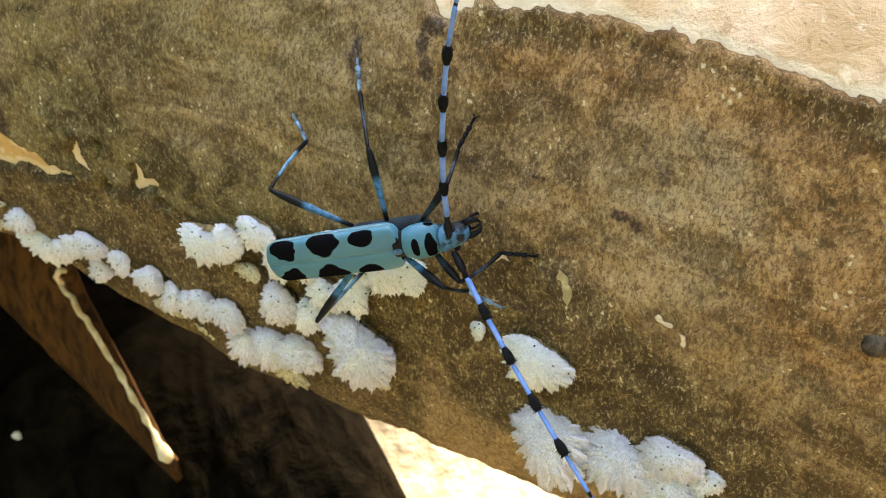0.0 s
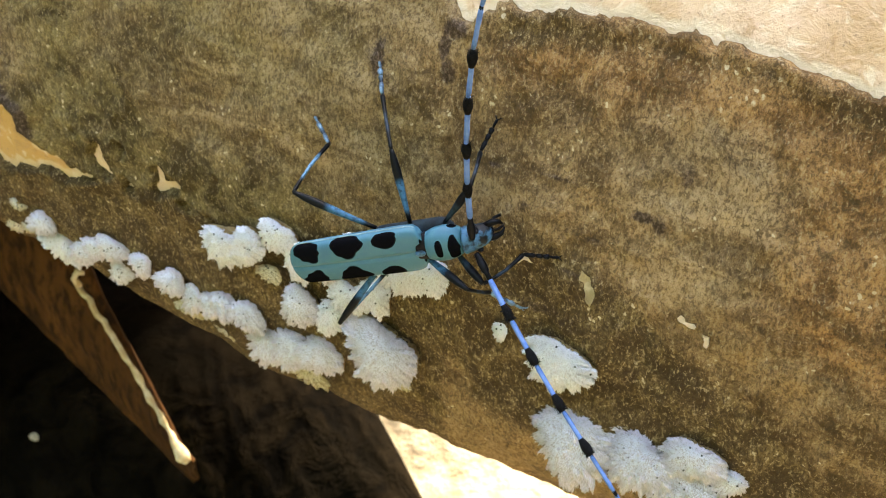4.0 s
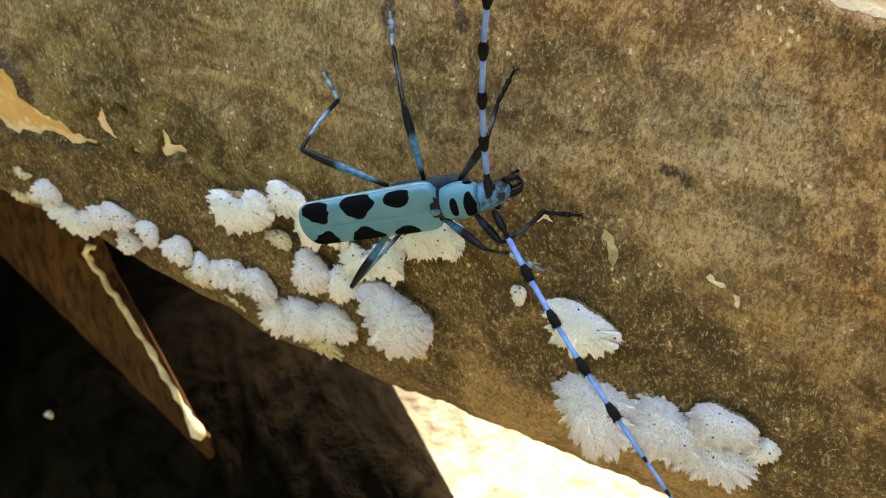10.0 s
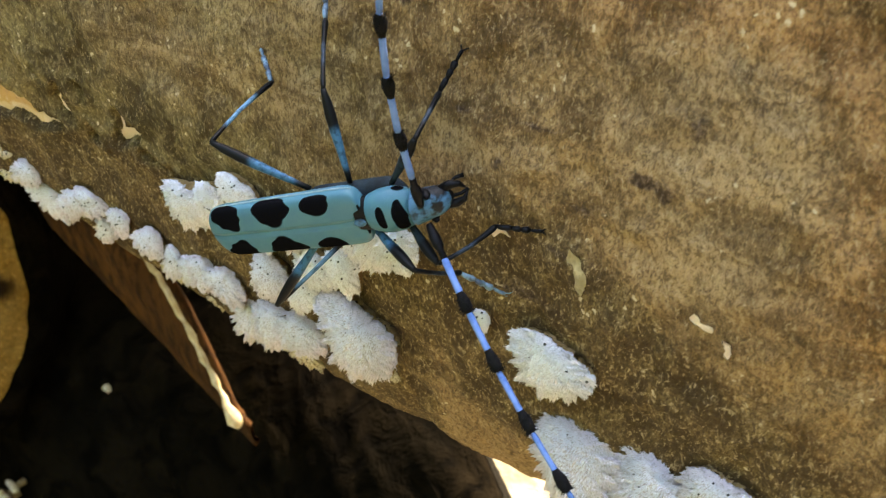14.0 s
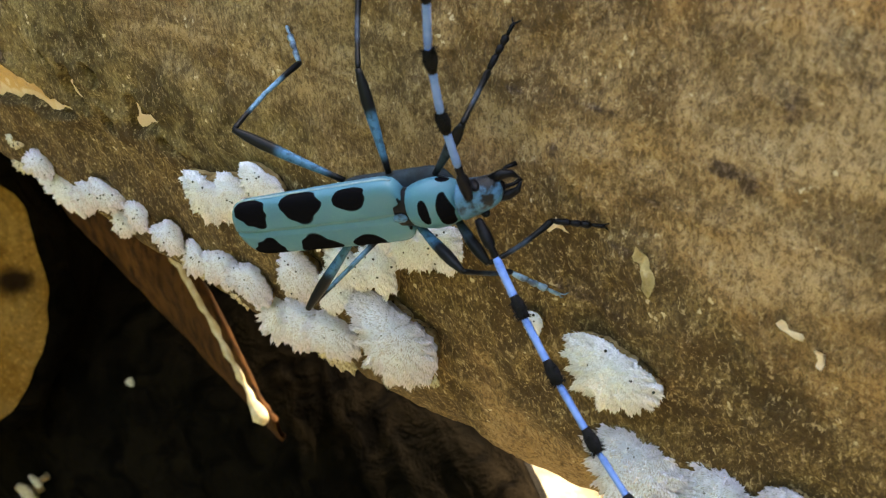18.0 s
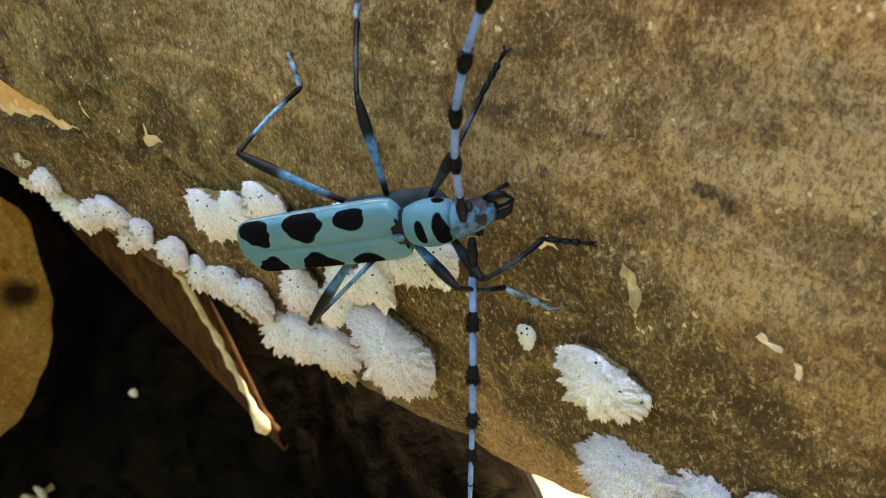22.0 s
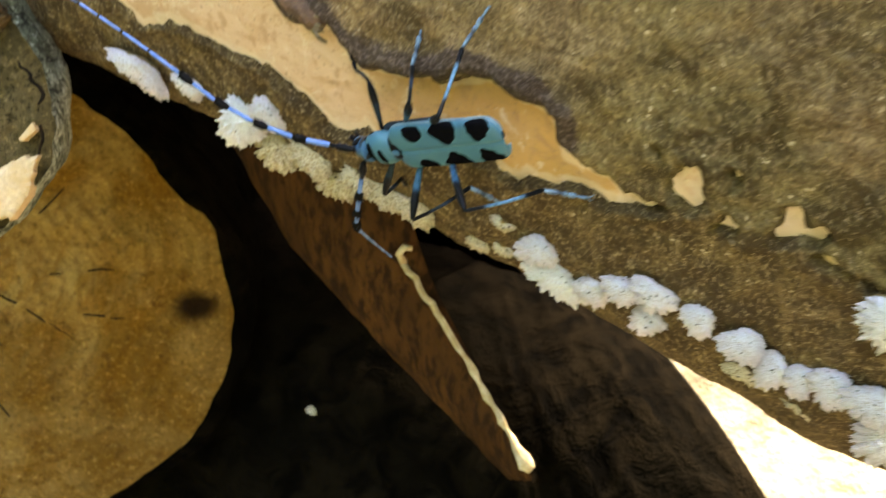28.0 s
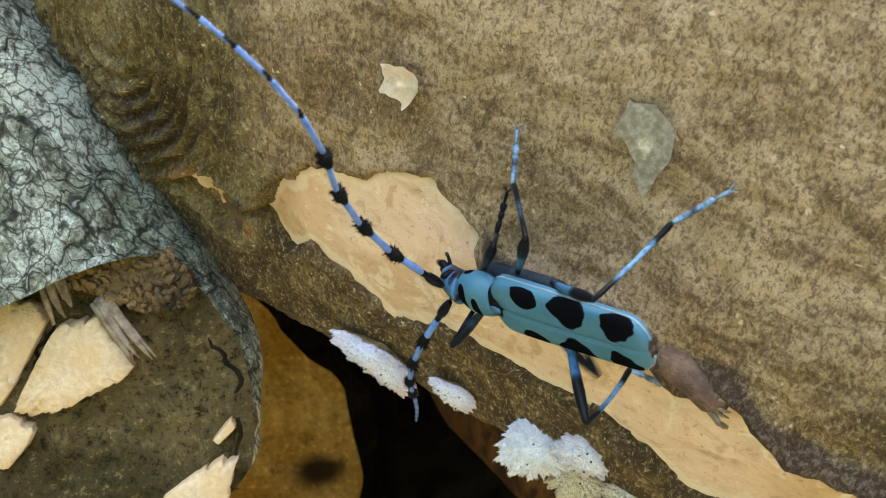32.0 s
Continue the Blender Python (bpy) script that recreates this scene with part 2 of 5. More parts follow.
def tube(points, radii, sides=8, cap=True):
    """A bmesh tube through points with the radii given."""
    bm = bmesh.new()
    rings = []
    pts = [Vector(p) for p in points]
    for n, p in enumerate(pts):
        d = (pts[min(n + 1, len(pts) - 1)] - pts[max(n - 1, 0)]).normalized()
        a = d.orthogonal().normalized() if n == 0 else (rings[-1][1] - d * rings[-1][1].dot(d)).normalized()
        b = d.cross(a)
        r = radii[n] if isinstance(radii, (list, tuple)) else radii
        rings.append(([bm.verts.new(p + (a * math.cos(2 * math.pi * k / sides) + b * math.sin(2 * math.pi * k / sides)) * r) for k in range(sides)], a))
    for (r0, _), (r1, _) in zip(rings, rings[1:]):
        for k in range(sides):
            bm.faces.new((r0[k], r0[(k + 1) % sides], r1[(k + 1) % sides], r1[k]))
    if cap:
        bm.faces.new(rings[0][0])
        bm.faces.new(rings[-1][0])
    return bm


def bark_material():
    """Thin smooth bark: broad mottling of olive and brown under a fine fibrous grain, with damp, stained and weathered
    places and painted shade on the lower flank.
    """
    m = Mat("bark", 0.88, 0.15)
    along = m.stretch(0.45, 0.45, 1.0)
    round_it = m.stretch(1.0, 1.0, 0.30)
    big, patch, mid = m.noise(24, 4), m.noise(75, 6, 0.66, along, 0.9), m.noise(240, 6, 0.7, None, 0.7)
    fib, hairy, grit = m.noise(1300, 5, 0.75, round_it, 0.5), m.noise(4600, 4, 0.75, m.stretch(0.55, 0.55, 0.35, (0.5, 0.25, 0)), 0.6), m.noise(5200, 3, 0.8)
    wave = m.noise(210, 5, 0.7, m.stretch(0.30, 0.30, 1.0), 1.4)
    green, stain, damp, pale, warm = m.attr("green"), m.attr("stain"), m.attr("damp"), m.attr("pale"), m.attr("warm")
    brown = m.mix(m.ramp(patch, 0.40, 0.60), (0.078, 0.045, 0.017), (0.285, 0.180, 0.084))
    brown = m.mix(m.ramp(mid, 0.44, 0.62, 0, 0.6), brown, (0.36, 0.237, 0.118))
    mossy = m.mix(m.ramp(patch, 0.43, 0.57), (0.030, 0.025, 0.008), (0.165, 0.126, 0.052))
    mossy = m.mix(m.ramp(mid, 0.44, 0.62, 0, 0.6), mossy, (0.245, 0.195, 0.090))
    c = m.mix(m.ramp(m.math("ADD", green, m.math("MULTIPLY", big, 0.9)), 0.60, 1.15), brown, mossy)
    c = m.mix(m.ramp(m.math("ADD", pale, m.math("MULTIPLY", mid, 0.6)), 0.45, 1.15, 0, 0.8), c, m.mix(m.ramp(wave, 0.40, 0.60), (0.225, 0.148, 0.076), (0.45, 0.315, 0.180)))
    c = m.mix(m.ramp(m.math("ADD", warm, m.math("MULTIPLY", patch, 0.7)), 0.55, 1.25, 0, 0.85), c, m.mix(m.ramp(mid, 0.40, 0.60), (0.150, 0.072, 0.025), (0.360, 0.195, 0.080)))
    c = m.mix(m.ramp(wave, 0.45, 0.34, 0.0, 0.45), c, (0.085, 0.055, 0.026))
    c = m.mix(m.ramp(mid, 0.44, 0.35, 0.0, 0.55), c, (0.062, 0.043, 0.019))
    # darkens the damp places and paints the lower flank's shade
    wet_shade = m.ramp(m.math("ADD", damp, m.math("MULTIPLY", patch, 0.7)), 0.62, 1.15)
    c = m.mix(m.math("MULTIPLY", wet_shade, 0.85), c, m.mix(m.ramp(mid, 0.42, 0.62), (0.030, 0.021, 0.009), (0.125, 0.088, 0.036)))
    # the grain, stronger on the damp places and the darkened flank
    rough = m.math("ADD", 0.72, m.math("MULTIPLY", wet_shade, 0.28))
    c = m.mix(m.math("MULTIPLY", m.ramp(fib, 0.49, 0.38, 0.0, 0.50), rough), c, (0.045, 0.030, 0.013))
    c = m.mix(m.math("MULTIPLY", m.ramp(fib, 0.55, 0.66, 0.0, 0.36), rough), c, (0.52, 0.39, 0.225))
    c = m.mix(m.math("MULTIPLY", m.ramp(hairy, 0.50, 0.40, 0.0, 0.85), rough), c, (0.038, 0.026, 0.012))
    c = m.mix(m.math("MULTIPLY", m.ramp(hairy, 0.55, 0.64, 0.0, 0.68), rough), c, (0.46, 0.345, 0.20))
    c = m.mix(m.math("MULTIPLY", m.ramp(grit, 0.46, 0.36, 0.0, 0.7), rough), c, (0.03, 0.020, 0.010))
    # pale crumbs, dark lichen crusts
    dots = m.voronoi(900, m.warp(1300, 0.0012))
    c = m.mix(m.math("MULTIPLY", m.ramp(dots, 0.24, 0.15, 0, 0.8), m.ramp(mid, 0.54, 0.62)), c, (0.62, 0.50, 0.33))
    crust = m.math("MULTIPLY", m.ramp(m.noise(330, 6, 0.75, None, 0.6), 0.56, 0.66), m.ramp(m.noise(48, 3), 0.50, 0.62))
    c = m.mix(m.math("MULTIPLY", crust, 0.8), c, (0.045, 0.035, 0.018))
    c = m.mix(m.ramp(m.math("ADD", stain, m.math("MULTIPLY", m.noise(1400, 5, 0.85), 1.0)), 0.80, 1.15, 0, 0.88), c, m.mix(m.ramp(hairy, 0.46, 0.62), (0.022, 0.017, 0.014), (0.11, 0.078, 0.066)))
    c = m.mix(0.13, c, (0.10, 0.032, 0.005))
    m.colour(c).relief(patch, 0.0012, 0.5).relief(mid, 0.0008, 0.6).relief(wave, 0.0006, 0.5).relief(fib, 0.0004, 0.7).relief(hairy, 0.00022, 0.9).relief(grit, 0.00014, 0.9)
    return m.m


def bare_material():
    m = Mat("bare_wood", 0.62, 0.3)
    big, mid, fine = m.noise(45, 5), m.noise(330, 6, 0.7, distort=0.5), m.noise(1700, 4, 0.7)
    grain = m.noise(240, 5, 0.65, m.stretch(0.35, 0.35, 1.0), 0.7)
    c = m.mix(m.ramp(m.math("ADD", m.attr("ochre"), m.math("MULTIPLY", big, 0.6)), 0.35, 0.95), (0.62, 0.425, 0.290), (0.52, 0.300, 0.105))
    c = m.mix(m.ramp(big, 0.47, 0.60, 0, 0.7), c, (0.46, 0.275, 0.145))
    c = m.mix(m.ramp(grain, 0.51, 0.63, 0, 0.5), c, (0.46, 0.285, 0.15))
    c = m.mix(m.ramp(mid, 0.54, 0.66, 0, 0.65), c, (0.37, 0.21, 0.10))
    c = m.mix(m.ramp(mid, 0.46, 0.36, 0, 0.65), c, (0.70, 0.565, 0.42))
    c = m.mix(m.ramp(fine, 0.60, 0.68, 0, 0.7), c, (0.22, 0.14, 0.09))
    c = m.mix(m.ramp(m.math("ADD", m.attr("rim"), m.math("MULTIPLY", mid, 0.8)), 0.85, 1.25, 0, 0.5), c, (0.70, 0.57, 0.42))
    c = m.mix(0.12, c, (0.10, 0.05, 0.02))
    m.colour(c).relief(mid, 0.0009, 0.7).relief(grain, 0.0005, 0.6).relief(fine, 0.0002, 0.7)
    return m.m


BARK, BARE = bark_material(), bare_material()


def main_log():
    s = np.concatenate([np.arange(-300, -100, 8.0), np.arange(-100, 165, 0.5), np.arange(165, 330, 8.0)])
    deg = np.concatenate([np.concatenate([np.arange(-50, -16, 0.9), np.arange(-16, 44, 0.38), np.arange(44, 66, 0.8)]), np.arange(66, 310, 6.0)])
    S, A = np.meshgrid(s, deg, indexing="ij")
    wrapped = np.where(A > 180, A - 360, A)
    edge = bare_depth(S, wrapped)
    rough = 0.00045 * fbm(S / 9, A / 6.5) + 0.00022 * fbm(S / 2.2, A / 1.7, 3)
    rough += 0.0012 * fbm(S / 60, A / 30, 2) + 0.00013 * fbm(S / 0.9, A / 0.75, 2)
    # the thick ridge of old bark along the strip's upper edge
    ridge = np.exp(-((edge + 1.7) / 1.25) ** 2) * np.clip((wrapped - 3.0) / 3.0, 0, 1) * (wrapped < 16) * np.clip((S - 28) / 4, 0, 1) * np.clip((88 - S) / 4, 0, 1)
    # folds of bark round an old branch scar
    fold = np.hypot((S - 131) / 1.0, (A - 17.0) * DEG_MM / 1.3)
    folds = np.exp(-((fold - 9) / 7.5) ** 4) * np.sin(fold * 3.8 + 1.5 * fbm(S / 6, A / 4, 2))
    lift = np.clip((edge + 0.25) / 0.55, 0, 1)
    lift = lift * lift * (3 - 2 * lift)
    lip = 0.00035 * np.exp(-((edge + 0.9) / 0.7) ** 2)
    bark_r = RADIUS - flank(S, wrapped) + rough + lip + 0.0013 * ridge + 0.0008 * np.maximum(folds, -0.7) * (1 - lift) - 0.0024 * lift
    core_r = RADIUS - flank(S, wrapped) - 0.0010 - 0.0012 * np.clip((S - 108) / 6, 0, 1) + 0.0012 * fbm(S / 60, A / 30, 2) + 0.00025 * fbm(S / 6, A / 4, 3)
    rad = np.radians(A)
    ring = np.cos(rad)[..., None] * np.array(FRONT) + np.sin(rad)[..., None] * np.array(TOP)
    axis = np.array(AXIS_POINT) + S[..., None] / 1000 * np.array(AXIS)
    # colour fields: moss towards the far end, stains, dark band along the fungus row
    green = np.clip((S + 45) / 60, 0, 1) * np.clip((75 - S) / 50, 0.25, 1) * np.clip((wrapped + 8) / 12, 0.35, 1) + 0.3 * fbm(S / 25, A / 12, 3)
    green += 1.1 * np.clip((S - 104) / 10, 0, 1) - 0.5 * np.clip((S - 60) / 30, 0, 1)
    stain = np.zeros_like(S)
    for s0, a0, ws, wa, k in STAINS:
        stain = np.maximum(stain, k * np.exp(-(((S - s0) / ws) ** 2 + ((A - a0) * DEG_MM / wa) ** 2)))
    # fold troughs are darkened too, as shade between the ridges
    stain = np.maximum(stain, 1.15 * ridge) + 0.55 * np.clip(-folds, 0, 1)
    band = 3.5 + (S + 69) * 0.30
    damp = 1.05 * np.clip((band + 5.5 - wrapped) / 6.0, 0, 1) * np.clip((wrapped + 14) / 8, 0, 1) * np.clip((-34 - S) / 8, 0, 1) * np.clip((S + 98) / 22, 0, 1) + 0.28 * fbm(S / 14, A / 9, 3)
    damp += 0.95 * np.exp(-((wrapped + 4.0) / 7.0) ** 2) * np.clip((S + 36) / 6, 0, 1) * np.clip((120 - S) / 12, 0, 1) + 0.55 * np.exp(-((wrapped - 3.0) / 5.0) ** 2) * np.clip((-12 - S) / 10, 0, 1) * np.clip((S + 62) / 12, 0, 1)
    pale = np.clip((wrapped - 7) / 7, 0, 1) * np.clip((118 - S) / 12, 0, 1) * (0.45 + 0.55 * np.clip((S - 45) / 25, 0, 1)) + 0.25 * fbm(S / 18, A / 12, 3)
    pale += 0.30 * np.clip((-50 - S) / 12, 0, 1) * np.clip((wrapped - band - 2) / 5, 0, 1) * np.clip((78 + S) / 14, 0, 1)
    # brown rim below the upper bare place, rusty towards the thick end
    warm = 0.95 * np.exp(-((edge + 2.5) / 5.0) ** 2) * np.clip((-33 - S) / 8, 0, 1) * (wrapped > 12) + 0.9 * np.clip((-66 - S) / 16, 0, 1) * np.clip((wrapped - 6) / 6, 0, 1)
    warm += 0.35 * np.clip((-40 - S) / 12, 0, 1) * np.clip((wrapped - 6) / 5, 0, 1)
    warm += 0.5 * np.exp(-(((S - 52) / 24) ** 2 + ((wrapped - 11) / 3.5) ** 2)) + 0.15 * fbm(S / 16, A / 8, 3)
    # shade under the log, painted as a darker lower flank
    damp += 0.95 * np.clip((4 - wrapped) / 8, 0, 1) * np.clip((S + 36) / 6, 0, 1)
    damp += 0.80 * np.exp(-((edge + 2.0) / 3.0) ** 2) * np.clip((-33 - S) / 8, 0, 1) * (wrapped > 12)
    # inner bark laid open beside the branch, smooth and brown
    peel = np.clip(1.6 - np.hypot((S - 120) / 4.6, (wrapped - 4.6 - 0.28 * (S - 120)) * DEG_MM / 2.6) + 0.35 * fbm(S / 5, A / 4, 3), 0, 1)
    warm, damp, green, stain = warm + 1.3 * peel, damp * (1 - peel), green * (1 - peel), stain * (1 - peel)
    rim = np.exp(-((edge - 0.4) / 0.9) ** 2)
    ochre = np.clip((66 - S) / 30, 0, 1) * (S > 26) * (wrapped < 20) + 0.3 * np.clip((S - 98) / 8, 0, 1)
    log = thing("bark_log", Matrix(), "large fallen log with thin brown mossy bark flaking off", "log")
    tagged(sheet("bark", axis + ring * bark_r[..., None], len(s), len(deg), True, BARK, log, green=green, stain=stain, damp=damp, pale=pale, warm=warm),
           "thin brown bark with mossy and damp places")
    tagged(sheet("bare_wood", axis + ring * core_r[..., None], len(s), len(deg), True, BARE, log, ochre=ochre, rim=rim), "pale orange wood laid bare")
    for end in (-300, 322):
        bm = bmesh.new()
        bm.faces.new([bm.verts.new(on_log(end, a, -1.2)) for a in range(0, 360, 10)])
        part("cut_end", bm, BARE, log)
    return log


# the last three darken the crevice over the bare strip
STAINS = [(-33.2, 26.0, 1.8, 1.1, 1.0), (-32.2, 24.6, 0.8, 1.7, 1.0), (-33.0, 22.8, 1.0, 1.5, 1.0), (-24.6, 22.6, 0.9, 2.6, 0.95), (-56.6, 16.5, 1.5, 0.7, 0.9),
          (-58.5, 16.2, 0.8, 1.2, 0.8), (-52, 13.5, 2.0, 0.5, 0.7), (-44, 14.5, 1.0, 1.2, 0.6), (-50, 10.5, 2.5, 0.6, 0.6), (-47, 6, 6, 1.5, 0.55), (-64, 22, 2, 2, 0.5),
          (-60, 20, 1.0, 2.2, 0.6), (-40, 17, 1.2, 0.5, 0.7), (-47, 17.5, 2.4, 0.35, 0.7), (126, 10, 6, 3, 0.55), (108, 6, 5, 3, 0.5), (60, 8, 14, 1.6, 0.6), (58, 7.6, 8, 2.2, 0.85), (49, 8.6, 6, 1.4, 0.7), (64, 10.5, 4, 1.6, 0.7)]
main_log()


# ---- other logs, slab, ground ----
def ground():
    m = Mat("leaf_litter", 0.9, 0.2)
    n1, n2 = m.noise(12, 5), m.noise(90, 4)
    m.colour(m.mix(m.ramp(n2, 0.35, 0.65), m.mix(n1, (0.11, 0.090, 0.058), (0.18, 0.152, 0.105)), (0.25, 0.216, 0.155))).relief(n2, 0.004)
    r = np.concatenate([[0.0], np.geomspace(0.02, 400, 60)])
    a = np.linspace(0, 2 * math.pi, 96, endpoint=False)
    Rr, Aa = np.meshgrid(r, a, indexing="ij")
    x, y = Rr * np.cos(Aa), Rr * np.sin(Aa) + 0.2
    z = 0.006 * fbm(x * 22, y * 22, 3) * np.exp(-Rr / 3)
    ob = sheet("ground", np.stack([x, y, z], -1), len(r), len(a), True, m.m)
    tagged(ob, "dry sunlit forest floor of litter and sand", "ground", kind="structure")


ground()


def face_frame(face):
    face = Vector(face).normalized()
    side = face.cross(Vector((0, 0, 1))).normalized()
    return Matrix((side, side.cross(-face), face)).transposed().to_4x4()


def cut_log(name, start, along, radius, length, face, bark_mat, wood_mat, label, seed, bend=0.03, knot=None, worn=0.0, mitre=False):
    """A log whose cut end, square to face, lies at start; behind it the log turns to run along the way given,
    or, with a mitre, runs straight and is cut aslant."""
    along, face = Vector(along).normalized(), Vector(face).normalized()
    ob = thing(name, Matrix.Translation(start), label, "log")
    nv = 180
    u = np.concatenate([np.linspace(0, 0.07, 90), np.linspace(0.0715, 0.28, 140), np.linspace(0.29, length, 16)])
    a = np.linspace(0, 2 * math.pi, nv, endpoint=False)
    co = np.zeros((len(u), nv, 3))
    at, last, side = Vector(), 0.0, face.cross(Vector((0, 0, 1))).normalized()
    for i, d in enumerate(u):
        k = 1.0 if mitre else 1 - math.exp(-d / bend)
        way = (-face).lerp(along, k).normalized()
        at = at + way * (d - last)
        last = d
        side = (side - way * side.dot(way)).normalized()
        up = side.cross(way)
        rr = radius * (1 + 0.05 * np.sin(2 * a + seed) + 0.03 * np.sin(3 * a + 2 * seed)) + (0.02 if mitre else 0.035) * radius * fbm(np.full(nv, d * 60 + seed), np.cos(a) * 3 + 2 * np.sin(a) + 7, 3)
        rr += (0.005 if mitre else 0.018) * radius * fbm(d * 300 + 5 * np.cos(a), 7 * np.sin(a) + seed, 3)
        rr *= 1 - 0.05 * math.exp(-d / 0.0015)
        rr *= 1 - worn * max(0.0, 1 - d / (0.6 * radius)) ** 2 * (0.6 + 0.4 * np.sin(3 * a + seed))
        co[i] = np.array(at) + np.cos(a)[:, None] * rr[:, None] * np.array(side) + np.sin(a)[:, None] * rr[:, None] * np.array(up)
        if mitre:
            co[i] -= ((co[i] - np.array(at)) @ np.array(face) / along.dot(face) * max(0.0, 1 - d / 0.12))[:, None] * np.array(along)
    tagged(sheet("bark", co, len(u), nv, True, bark_mat, ob), "rough bark")
    rings = np.linspace(0, 1, 90)
    fc = np.stack([co[0] * q for q in rings])
    local = fc @ np.array(face_frame(face).to_3x3())
    spot = np.exp(-(((local[..., 0] - knot[0] / 1000) / 0.007) ** 2 + ((local[..., 1] - knot[1] / 1000) / 0.0045) ** 2)) if knot else fc[..., 0] * 0
    fc = fc - (0.0015 * spot)[..., None] * np.array(face)
    fc = fc + ((0.0012 * fbm(fc[..., 0] * 160 + seed, fc[..., 2] * 160, 4) + 0.00022 * fbm(fc[..., 0] * 900, fc[..., 2] * 900, 2)) * (1 - rings[:, None] ** 6) + 0.0002)[..., None] * np.array(face)
    tagged(sheet("cut_face", fc, 90, nv, True, wood_mat, ob, radial=np.repeat(rings[:, None], nv, 1), knot=spot), "weathered sawn face")
    return ob


def rough_bark(name, dark, light, moss, spec=0.2):
    m = Mat(name, 0.9, spec)
    a, b = m.noise(110, 6, 0.65, distort=0.8), m.noise(600, 4, 0.7)
    v = m.voronoi(170, m.stretch(1, 1, 0.5))
    c = m.mix(m.ramp(a, 0.36, 0.62), dark, light)
    c = m.mix(m.ramp(m.noise(30, 3), 0.45, 0.65, 0, 0.7), c, moss)
    c = m.mix(m.ramp(b, 0.45, 0.32, 0, 0.7), c, tuple(0.3 * x for x in dark))
    m.colour(c).relief(a, 0.0025, 0.8).relief(v, 0.001, 0.6).relief(b, 0.0004, 0.8)
    return m.m


def scaly_bark():
    """Grey lichened bark broken into small scales by dark fissures."""
    m = Mat("grey_bark", 0.9, 0.2)
    co = m.warp(260, 0.004, m.stretch(1.0, 1.0, 0.45, (0.35, 0.35, 0)))
    cell, small = m.voronoi(270, co, "DISTANCE_TO_EDGE"), m.voronoi(700, co, "DISTANCE_TO_EDGE")
    mid, fine, grit = m.noise(150, 6, 0.75, co, 0.8), m.noise(800, 6, 0.85), m.noise(2200, 5, 0.85)
    c = m.mix(m.ramp(mid, 0.40, 0.58), (0.16, 0.175, 0.115), (0.56, 0.59, 0.47))
    c = m.mix(m.ramp(m.noise(38, 4), 0.48, 0.62, 0, 0.7), c, (0.25, 0.29, 0.17))
    c = m.mix(m.ramp(fine, 0.49, 0.41, 0, 0.85), c, (0.05, 0.05, 0.034))
    c = m.mix(m.ramp(fine, 0.55, 0.63, 0, 0.8), c, (0.74, 0.76, 0.66))
    c = m.mix(m.ramp(small, 0.07, 0.02, 0, 0.75), c, (0.035, 0.033, 0.022))
    c = m.mix(m.math("MULTIPLY", m.ramp(cell, 0.05, 0.01, 0, 0.9), m.ramp(mid, 0.60, 0.46)), c, (0.015, 0.014, 0.010))
    c = m.mix(m.ramp(grit, 0.47, 0.39, 0, 0.7), c, (0.05, 0.05, 0.035))
    m.colour(c).relief(m.ramp(cell, 0.0, 0.12), 0.0014, 0.9).relief(m.ramp(small, 0.0, 0.12), 0.0005, 0.8).relief(mid, 0.0014, 0.7).relief(fine, 0.0009, 1.0).relief(grit, 0.0003, 1.0)
    return m.m


def sawn_material(name, pale, ochre, dark, ring=0.14, gritty=0.3, stained=0.75):
    m = Mat(name, 0.85, 0.06)
    rad, knot, n1, n2, n3 = m.attr("radial"), m.attr("knot"), m.noise(32, 6, 0.65, distort=1.2), m.noise(240, 5, 0.65), m.noise(11, 3)
    wob = m.math("ADD", m.math("MULTIPLY", rad, 95), m.math("MULTIPLY", n1, 26))
    rings = m.math("SINE", wob)
    c = m.mix(m.ramp(n1, 0.36, 0.64), pale, ochre)
    c = m.mix(m.ramp(n3, 0.42, 0.62, 0, 0.7), c, tuple(0.62 * x for x in ochre))
    c = m.mix(m.ramp(rings, 0.0, 1.0, 0, ring), c, tuple(0.5 * x for x in ochre))
    c = m.mix(m.ramp(n2, 0.54, 0.72, 0, 0.6), c, dark)
    n4, n5 = m.noise(750, 6, 0.8), m.noise(2300, 4, 0.8)
    c = m.mix(m.ramp(m.math("ADD", rad, m.math("MULTIPLY", n1, 0.5)), 0.80, 1.25, 0, stained), c, tuple(0.45 * x for x in ochre))
    c = m.mix(m.ramp(n4, 0.48, 0.36, 0, gritty), c, tuple(0.22 * x for x in ochre))
    c = m.mix(m.ramp(n4, 0.55, 0.64, 0, 0.6 * gritty), c, tuple(min(0.8, 2.2 * x) for x in pale))
    c = m.mix(m.ramp(n5, 0.44, 0.33, 0, gritty), c, tuple(0.25 * x for x in ochre))
    c = m.mix(m.ramp(m.math("ADD", knot, m.math("MULTIPLY", n1, 0.9)), 0.62, 1.35), c, tuple(0.25 * x for x in dark))
    m.colour(c).relief(n1, 0.001, 0.5).relief(n2, 0.0006, 0.8).relief(n4, 0.0012 * gritty, 1.0)
    return m.m


